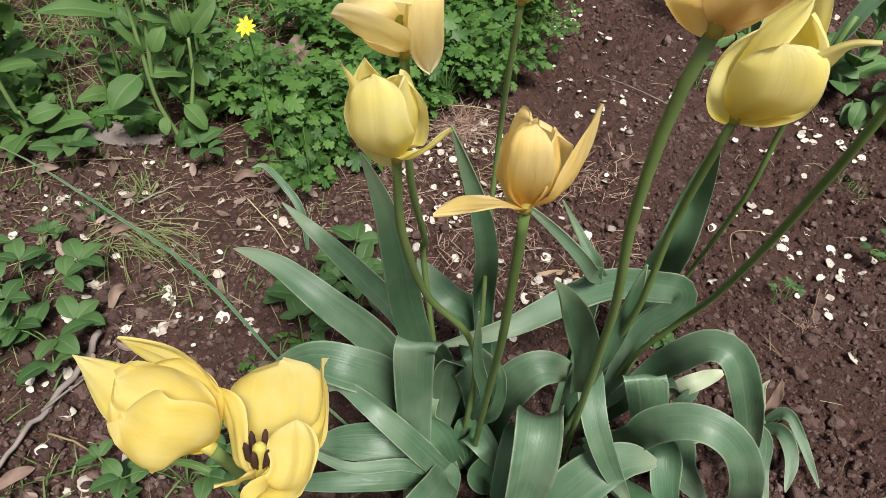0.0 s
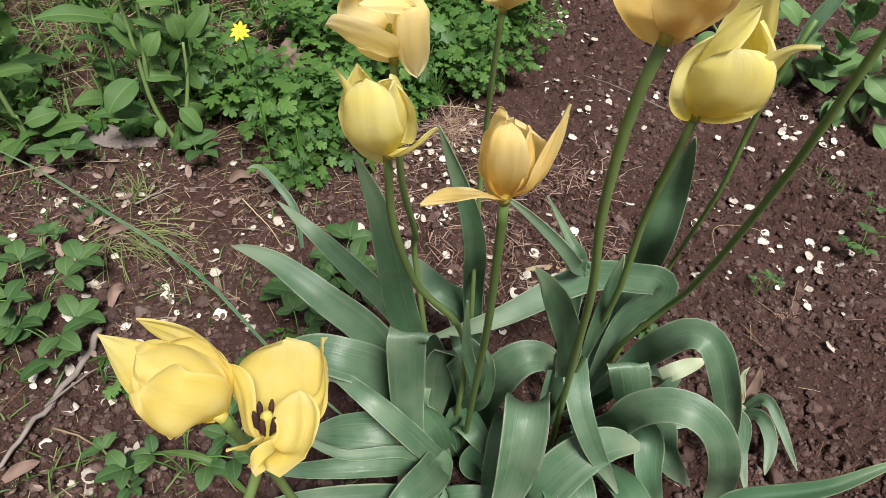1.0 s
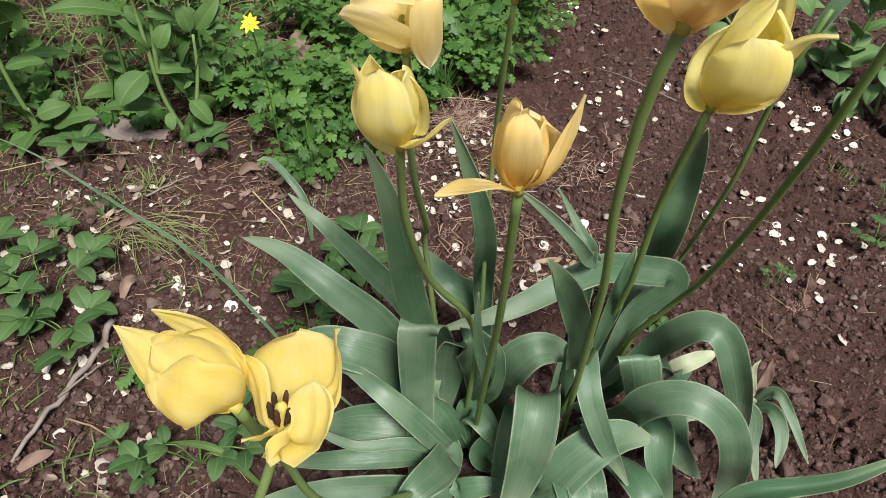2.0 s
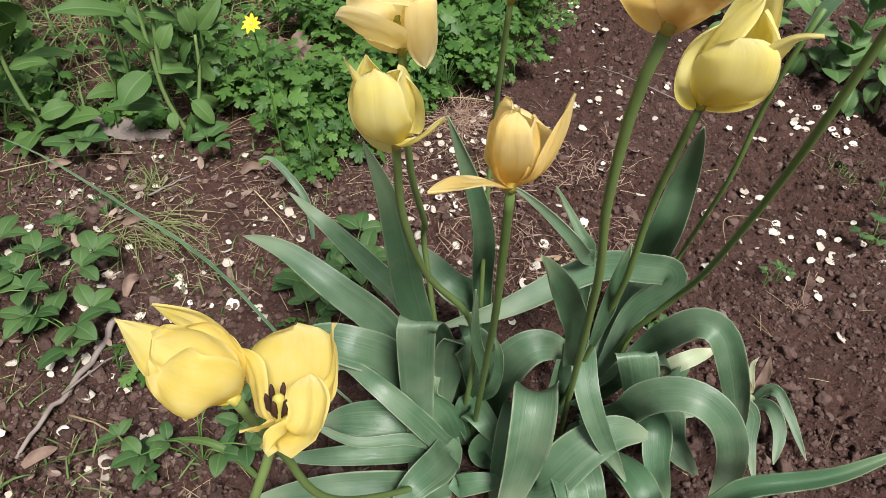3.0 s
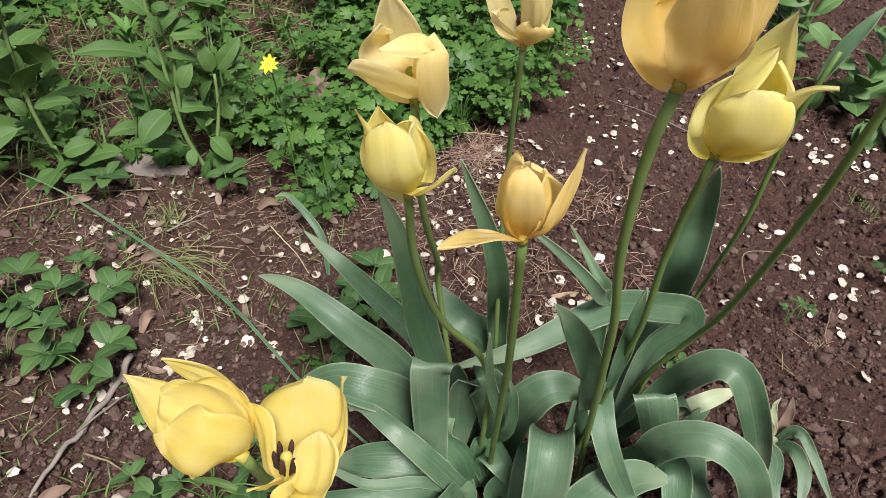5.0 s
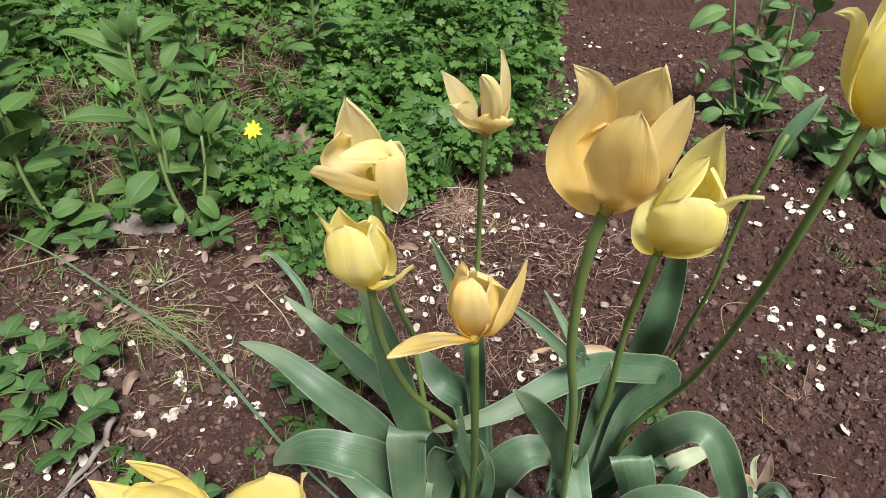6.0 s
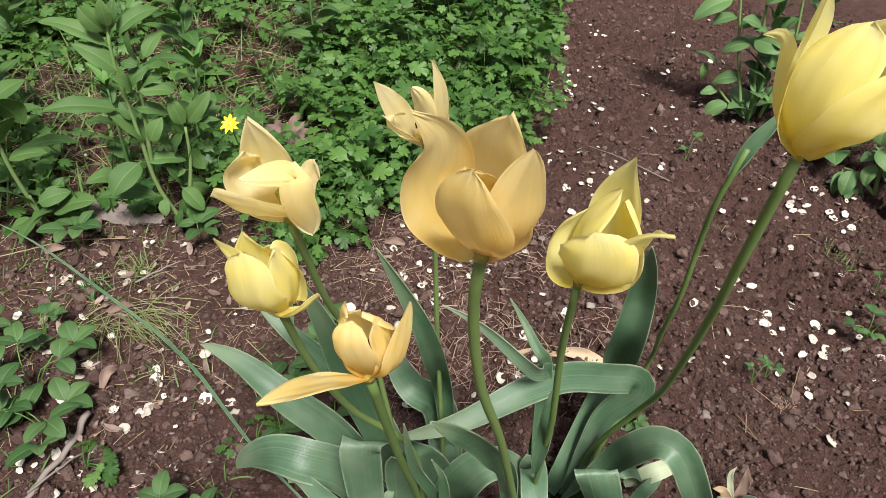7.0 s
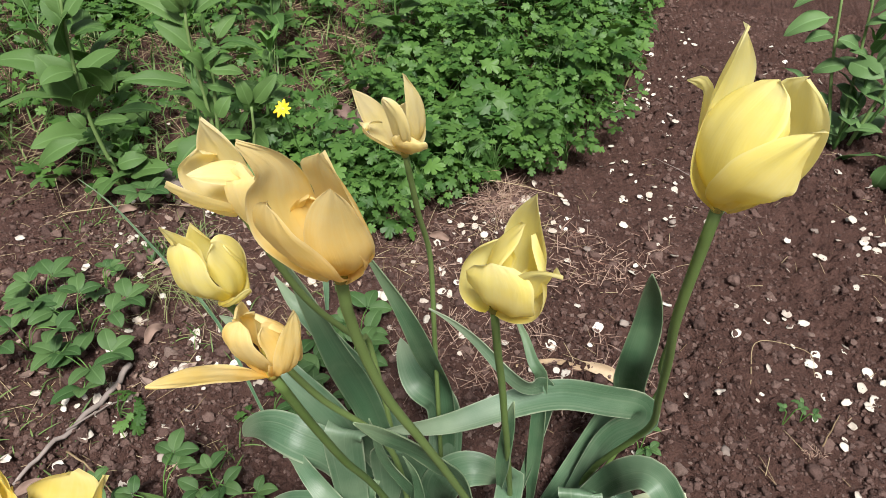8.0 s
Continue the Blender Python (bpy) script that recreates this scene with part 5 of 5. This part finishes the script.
def buttercup_plant(at, count, size, spread, height):
    """A single buttercup at the edge of the carpet, each leaf on its stalk."""
    root = thing("buttercup", (at[0], at[1], bed_z(*at)), "buttercup plant with cut green leaves at the bed's edge", "buttercup", "buttercups at the edge")
    for i in range(count):
        a = rng.random() * 6.28
        r = spread * rng.random() ** 0.6
        tip = np.array([math.cos(a) * r, math.sin(a) * r, height * (0.35 + 0.75 * rng.random())])
        v, f = tube(smooth_path([(0, 0, -0.003), tip * (0.3, 0.3, 0.7), tip], 6), 0.0009, 4)
        stalk = place("stalk", make_mesh("stalk", v, f, WEED), root)
        s = size * (0.75 + 0.5 * rng.random())
        m = Matrix.Translation(tip) @ Euler((rng.normal() * 0.3 - 0.2, rng.normal() * 0.3, a - 1.57)).to_matrix().to_4x4() @ Matrix.Diagonal((s, s, s, 1))
        place("leaf", BUTTER_MESHES[rng.integers(len(BUTTER_MESHES))], stalk, matrix=m)


BUTTER_MESHES = [make_mesh("leaf", v, f, BUTTER) for v, f in BUTTER_KINDS[:5]]
for x, y in [(-0.17, 1.0), (-0.12, 1.06), (-0.21, 1.08), (-0.06, 1.14), (-0.15, 1.15), (-0.27, 1.17), (0.0, 1.22), (-0.08, 1.24), (0.06, 1.28), (0.13, 1.34), (0.2, 1.4), (0.05, 1.38), (0.24, 1.5), (0.15, 1.5), (0.27, 1.62), (-0.2, 1.25), (-0.33, 1.24), (0.3, 1.8), (0.2, 1.7), (-0.02, 1.33)]:
    buttercup_plant((x, y), 14, 0.042, 0.075, 0.12)
buttercup_plant((-0.35, 0.54), 6, 0.036, 0.035, 0.03)
buttercup_plant((-0.13, 0.60), 5, 0.034, 0.035, 0.04)


# ---- yellow celandine ----
def celandine(at, top):
    root = thing("celandine", (at[0], at[1], 0), "yellow celandine flower on a thin stalk among leaves", "flower")
    t = np.array(top) - np.array([at[0], at[1], 0])
    v, f = tube(smooth_path([(0, 0, 0), t * (0.3, 0.3, 0.6), t], 10), 0.0011, 6)
    place("stalk", make_mesh("stalk", v, f, WEED_TOP), root)
    bm = bmesh.new()
    bmesh.ops.create_uvsphere(bm, u_segments=10, v_segments=6, radius=0.0035)
    me = bpy.data.meshes.new("centre")
    bm.to_mesh(me)
    bm.free()
    me.materials.append(PISTIL)
    tilt = Matrix.Translation(t) @ Euler((0.75, 0, 0.1)).to_matrix().to_4x4()
    place("centre", me, root, matrix=tilt)
    petal = lance_leaf_mesh("petal", CELANDINE, 0.38, 0.15, 1)
    for i in range(9):
        ln = 0.0145 * (0.9 + 0.25 * rng.random())
        place("petal", petal, root, matrix=tilt @ Euler((0.12, 0, i * 6.283 / 9)).to_matrix().to_4x4() @ Matrix.Diagonal((ln, ln, ln, 1)))


celandine((-0.22, 0.99), (-0.216, 0.929, 0.333))


# ---- litter on the soil ----
def blossom_mesh(seed):
    r = np.random.default_rng(seed)
    k = 12
    ang = np.linspace(0, 2 * np.pi, k, endpoint=False)
    rad = 1 + 0.07 * r.normal(size=k)
    rad[0] *= 0.75
    ring = np.stack([rad * np.cos(ang), 0.85 * rad * np.sin(ang), 0.3 + 0.09 * r.normal(size=k)], 1)
    mid = np.stack([0.55 * rad * np.cos(ang), 0.47 * rad * np.sin(ang), 0.08 + 0.03 * r.normal(size=k)], 1)
    v = np.vstack([ring, mid, [[0, 0, 0.02]]])
    low = v - (0, 0, 0.06)
    f = [(i, (i + 1) % k, k + (i + 1) % k, k + i) for i in range(k)] + [(k + i, k + (i + 1) % k, 2 * k) for i in range(k)]
    n = len(v)
    f += [tuple(n + j for j in reversed(q)) for q in f] + [((i + 1) % k, i, n + i, n + (i + 1) % k) for i in range(k)]
    return make_mesh("fallen_petal", np.vstack([v, low]), f, BLOSSOM)


BLOSSOMS = [blossom_mesh(i) for i in range(8)]


def fallen_petal(x, y, size):
    ob = new("fallen_petal", BLOSSOMS[rng.integers(8)])
    ob.matrix_basis = Matrix.Translation((x, y, bed_z(x, y) + 0.003)) @ Euler((rng.normal() * 0.3, rng.normal() * 0.3, rng.random() * 6.28)).to_matrix().to_4x4() @ Matrix.Diagonal((size, size * (0.7 + 0.4 * rng.random()), size, 1))
    tagged(ob, "white blossom petal fallen on dark soil", "petal", "fallen blossom petals")


PETALS_ONE_SIDE = [(-0.28, 0.45), (-0.27, 0.44), (-0.18, 0.65), (-0.33, 0.72), (-0.32, 0.70), (-0.62, 0.82), (-0.23, 0.86), (-0.37, 0.90), (-0.27, 0.78), (-0.26, 0.75), (-0.23, 0.67), (-0.44, 0.72), (-0.39, 0.45), (-0.38, 0.50), (-0.37, 0.54), (-0.34, 0.52), (-0.51, 0.55), (-0.32, 0.41), (-0.31, 1.04), (-0.61, 0.99), (-0.52, 0.74), (-0.48, 0.87), (-0.50, 0.82), (-0.47, 0.44), (-0.41, 0.38), (-0.39, 0.54), (-0.28, 0.53), (-0.62, 0.82)]
PETALS_OTHER_SIDE = [(0.25, 0.85), (0.23, 0.79), (0.24, 0.77), (0.21, 0.76), (0.32, 0.91), (0.37, 1.06), (0.64, 1.04), (0.67, 0.94), (0.52, 0.83), (0.70, 0.70), (0.68, 0.92), (0.76, 0.89), (0.79, 0.89), (0.76, 0.95), (0.74, 0.91), (0.43, 0.99), (0.55, 0.97), (0.56, 1.55), (0.30, 1.49), (0.44, 1.62), (0.34, 1.29), (0.21, 1.26), (0.14, 1.24), (0.15, 1.29), (-0.05, 0.88), (-0.02, 0.82), (0.10, 0.96), (0.10, 0.84), (0.32, 1.76), (0.81, 1.32), (0.83, 1.27)]
for x, y in PETALS_ONE_SIDE + PETALS_OTHER_SIDE:
    fallen_petal(x, y, 0.0085 + 0.003 * rng.random())
spots = [(0.10, 1.0, 0.07, 26), (0.2, 0.8, 0.05, 8), (0.66, 0.86, 0.1, 9), (-0.48, 0.95, 0.1, 12), (0.08, 1.08, 0.07, 40), (0.16, 1.18, 0.05, 12), (0.70, 0.90, 0.07, 8), (0.80, 0.88, 0.05, 5), (0.45, 1.5, 0.25, 30), (0.55, 1.15, 0.25, 18), (-0.4, 0.75, 0.2, 34), (-0.3, 0.62, 0.12, 12), (-0.45, 0.5, 0.12, 14)]
spots += [(0.3, 1.0, 0.15, 12), (0.6, 2.0, 0.3, 40), (0.75, 1.2, 0.2, 12), (0.5, 1.7, 0.2, 14), (0.1, 0.95, 0.1, 14), (-0.6, 0.9, 0.12, 14), (0.82, 1.3, 0.05, 14), (0.62, 1.02, 0.03, 7), (0.36, 1.28, 0.04, 8), (0.42, 1.4, 0.06, 10), (0.3, 1.7, 0.06, 16), (0.9, 1.25, 0.1, 16), (-0.44, 1.0, 0.05, 8), (-0.58, 0.97, 0.05, 8), (-0.36, 0.62, 0.06, 8), (0.13, 1.14, 0.03, 10), (0.4, 1.85, 0.15, 24)]
far_petals = Heap()
for cx, cy, spread, count in spots:
    for _ in range(count):
        x, y = cx + rng.normal() * spread, cy + rng.normal() * spread
        if 0.0 < x < 0.38 and 0.4 < y < 0.62:
            continue
        size = 0.0038 + 0.0062 * rng.random()
        if y < 1.12:
            fallen_petal(x, y, size)
            continue
        petal = BLOSSOMS[rng.integers(8)]
        v = np.array([p.co[:] for p in petal.vertices]) * size @ euler_rot(rng.normal() * 0.3, rng.normal() * 0.3, rng.random() * 6.28).T
        far_petals.add(v + (x, y, bed_z(x, y) + 0.003), [tuple(p.vertices) for p in petal.polygons])
tagged(new("blossom_litter", far_petals.mesh("blossom_litter", BLOSSOM)), "small white blossom petals scattered over dark soil", "petal", kind="stuff")


def twig(points, radius, label, mat=None, lift=0.008):
    p = smooth_path([(x, y, bed_z(x, y) + lift + z) for x, y, z in points], 22)
    p = p + np.array([[noise.noise((a * 60 + k * 9, b * 60, 3.3)) * radius * 1.3 for k in range(3)] for a, b, _ in p])
    v, f = tube(p - p[0], np.linspace(radius, radius * 0.5, len(p)), 7)
    ob = new("twig", make_mesh("twig", v, f, mat or BARK))
    ob.location = p[0]
    return tagged(ob, label, "twig")


twig([(-0.39, 0.63, 0.012), (-0.40, 0.56, 0.006), (-0.42, 0.47, 0.002), (-0.435, 0.41, 0)], 0.0052, "grey crooked dry twig lying on the soil")
twig([(-0.415, 0.50, 0.004), (-0.38, 0.54, 0.012), (-0.365, 0.57, 0.008)], 0.002, "grey crooked dry twig lying on the soil")
twig([(-0.39, 0.47, 0.004), (-0.34, 0.455, 0.004), (-0.28, 0.43, 0)], 0.0016, "thin pale dry stalk lying across a twig", STRAW)
twig([(-0.44, 0.90, 0), (-0.38, 0.96, 0.004)], 0.0022, "short grey dry twig on the soil")
twig([(-0.30, 0.99, 0), (-0.22, 1.02, 0.004)], 0.002, "short grey dry twig on the soil")
twig([(-0.26, 0.92, 0.01), (-0.2, 0.86, 0.003), (-0.17, 0.82, 0)], 0.0012, "thin pale dry stalk on the soil", STRAW)
twig([(-0.2, 0.78, 0.01), (-0.12, 0.72, 0.0)], 0.0009, "thin pale dry stalk on the soil", STRAW)
twig([(0.66, 0.77, 0), (0.69, 0.83, 0.012)], 0.0011, "thin pale dry stalk on the soil", STRAW)
twig([(0.57, 0.87, 0), (0.58, 0.95, 0.012), (0.66, 0.95, 0.008), (0.67, 0.91, 0)], 0.0009, "thin pale curled root on the soil", STRAW)
twig([(0.57, 1.35, 0), (0.47, 1.42, 0.004), (0.40, 1.48, 0)], 0.0013, "thin grey twig on the soil")
twig([(0.02, 1.22, 0.03), (0.12, 1.22, 0.034), (0.22, 1.24, 0.01)], 0.001, "thin pale dry stalk on the soil", STRAW)
twig([(-0.75, 0.93, 0.01), (-0.62, 1.0, 0.004), (-0.5, 1.02, 0)], 0.0012, "thin pale dry stalk on the soil", STRAW)
twig([(0.30, 1.66, 0), (0.33, 1.9, 0.02), (0.38, 2.2, 0.02)], 0.002, "thin pale dry stalk on the soil", STRAW)


def curled_leaf(name, points, width, mat, label, category, roll=0.0, fold=0.5):
    pts = [(x, y, bed_z(x, y) + z) for x, y, z in points]
    g = blade_grid(pts, width, roll=roll, fold=fold, wave=0.35, side=None, rows=16, cols=7, seed=len(points))
    v, f, uv = shell(g, 0.0008)
    ob = new(name, make_mesh(name, v - np.array(pts[0]), f, mat, uv))
    ob.location = pts[0]
    return tagged(ob, label, category)


curled_leaf("dry_leaf", [(0.20, 0.79, 0.003), (0.235, 0.815, 0.005), (0.27, 0.82, 0.006), (0.30, 0.818, 0.004), (0.34, 0.835, 0.006)], 0.009, DRYLEAF, "bleached dry tulip leaf curled on the soil", "dry leaf", 25)
curled_leaf("dry_leaf", [(0.30, 0.83, 0.004), (0.35, 0.81, 0.01), (0.40, 0.775, 0.006)], 0.02, DRYLEAF, "bleached dry tulip leaf curled on the soil", "dry leaf", 20)
for x, y, a in ((-0.31, 1.35, 0.4), (-0.28, 1.40, 1.6), (-0.31, 1.41, 2.8), (-0.26, 1.33, 3.6), (-0.33, 1.37, 5.6), (-0.27, 1.36, 0.9)):
    curled_leaf("dead_leaf", [(x, y, 0.03), (x + 0.025 * math.cos(a), y + 0.025 * math.sin(a), 0.045), (x + 0.055 * math.cos(a), y + 0.055 * math.sin(a), 0.04)], 0.035, MAUVELEAF, "brown crumpled dead leaf among the buttercups", "dead leaf")
for x, y, a in ((-0.66, 0.98, 0.2), (-0.58, 1.04, 2.0), (-0.70, 1.02, 3.6), (-0.46, 0.83, 0.5), (-0.40, 0.68, 1.4), (-0.52, 1.0, 5.0), (-0.42, 0.40, 0.8), (0.24, 1.75, 1.0), (-0.30, 0.98, 0.4), (0.02, 1.06, 3.0)):
    curled_leaf("dead_leaf", [(x, y, 0.006), (x + 0.02 * math.cos(a), y + 0.02 * math.sin(a), 0.016), (x + 0.042 * math.cos(a), y + 0.042 * math.sin(a), 0.008)], 0.015, DEADLEAF, "small brown dead leaf lying on the soil", "dead leaf")


def chip(at, size, turn, mat, name, label, category):
    """An irregular worn lump, flattened."""
    v = LUMP_V * (1 + 0.35 * (rng.random((len(LUMP_V), 1)) - 0.5)) * np.array(size) / 2
    ob = new(name, make_mesh(name, v, LUMP_F, mat))
    ob.matrix_basis = Matrix.Translation((at[0], at[1], bed_z(*at) + size[2] * 0.4)) @ Euler((rng.normal() * 0.1, rng.normal() * 0.1, turn)).to_matrix().to_4x4()
    return tagged(ob, label, category)


def bark_piece(x, y, length, width, turn, tilt):
    """A weathered splinter of wood: ragged ends, long cracks, flat underside."""
    u, w = np.meshgrid(np.linspace(-1, 1, 26), np.linspace(-1, 1, 12))
    rough = np.array([[noise.noise((a * 2.0 + x * 40, b * 5.0, 1.7)) + 0.6 * noise.noise((a * 5.0, b * 14.0 + x * 20, 6.1)) for a in u[0]] for b in w[:, 0]])
    ragged = np.array([noise.noise((b * 4.0, x * 30, 2.0)) for b in w[:, 0]])[:, None]
    side = np.array([noise.noise((a * 3.0, 7.0, x * 30)) for a in u[0]])[None]
    g = np.stack([u * length / 2 * (1 + 0.25 * ragged), w * width / 2 * (1 + 0.3 * side), 0.004 * rough + 0.006 * (1 - w ** 2)], -1)
    v, f, _ = shell(g, 0.009)
    ob = new("bark_piece", make_mesh("bark_piece", v, f, BARK, smooth=False))
    ob.matrix_basis = Matrix.Translation((x, y, bed_z(x, y) + 0.008)) @ Euler((tilt, 0.05, turn)).to_matrix().to_4x4()
    return tagged(ob, "weathered grey piece of bark under the weeds", "bark")


bark_piece(-0.575, 1.10, 0.115, 0.045, -0.3, 0.25)
bark_piece(-0.50, 1.085, 0.06, 0.03, 0.25, -0.15)
for x, y, s in ((0.80, 1.08, 0.02), (0.28, 1.10, 0.018), (0.52, 0.72, 0.02), (-0.36, 0.58, 0.022), (-0.16, 0.58, 0.018), (0.72, 1.3, 0.02), (-0.32, 0.40, 0.022), (0.44, 1.24, 0.018), (0.36, 0.92, 0.02), (-0.26, 0.50, 0.02), (0.76, 0.8, 0.016)):
    chip((x, y), (s, s * 0.75, s * 0.5), x * 9, PEBBLE, "pebble", "small dull brown stone lying on the soil", "stone")

# ---- long grass stalk lying out from the clump, broken tulip, small blade ----
curled_leaf("long_grass_blade", [(0.02, 0.47, 0.03), (-0.08, 0.53, 0.05), (-0.16, 0.60, 0.06), (-0.24, 0.69, 0.06), (-0.42, 0.81, 0.06), (-0.66, 0.96, 0.06), (-0.75, 1.0, 0.05)], 0.0048, LEAF_DARK, "long narrow dark green blade leaning over the soil", "grass", 0, 0.6)
curled_leaf("grass_shoot", [(-0.14, 0.83, 0.0), (-0.15, 0.86, 0.05), (-0.18, 0.88, 0.09), (-0.22, 0.91, 0.105), (-0.235, 0.905, 0.095)], 0.012, LEAF, "single grey-green grass blade bending over", "grass", 0, 0.4)
curled_leaf("grass_shoot", [(-0.12, 0.40, 0.0), (-0.17, 0.415, 0.05), (-0.24, 0.43, 0.03)], 0.009, GRASS, "single green grass blade bending over", "grass", 0, 0.4)
broken = tulip((0.52, 0.565, 0.0), "broken small tulip plant lying on the soil, tips dried")
for pts, w, m in (([(0.52, 0.565, 0.005), (0.535, 0.56, 0.05), (0.55, 0.53, 0.04), (0.572, 0.481, 0.005)], 0.013, LEAF), ([(0.515, 0.56, 0.005), (0.53, 0.54, 0.035), (0.535, 0.505, 0.03), (0.525, 0.47, 0.008)], 0.018, LEAF), ([(0.51, 0.57, 0.02), (0.50, 0.56, 0.04), (0.49, 0.52, 0.02), (0.485, 0.48, 0.006)], 0.018, LEAF_DARK),
                  ([(0.52, 0.565, 0.005), (0.54, 0.57, 0.03), (0.555, 0.555, 0.03)], 0.016, LEAF_DARK), ([(0.52, 0.57, 0.01), (0.53, 0.58, 0.05), (0.525, 0.585, 0.085)], 0.013, DEADLEAF), ([(0.52, 0.57, 0.01), (0.505, 0.575, 0.04), (0.49, 0.575, 0.045)], 0.013, DRYLEAF),
                  ([(0.52, 0.56, 0.01), (0.505, 0.55, 0.03), (0.495, 0.535, 0.02)], 0.016, LEAF_DRY), ([(0.52, 0.57, 0.02), (0.51, 0.585, 0.06), (0.515, 0.59, 0.075)], 0.008, LEAF_DRY)):
    leaf(broken, pts, w, m)
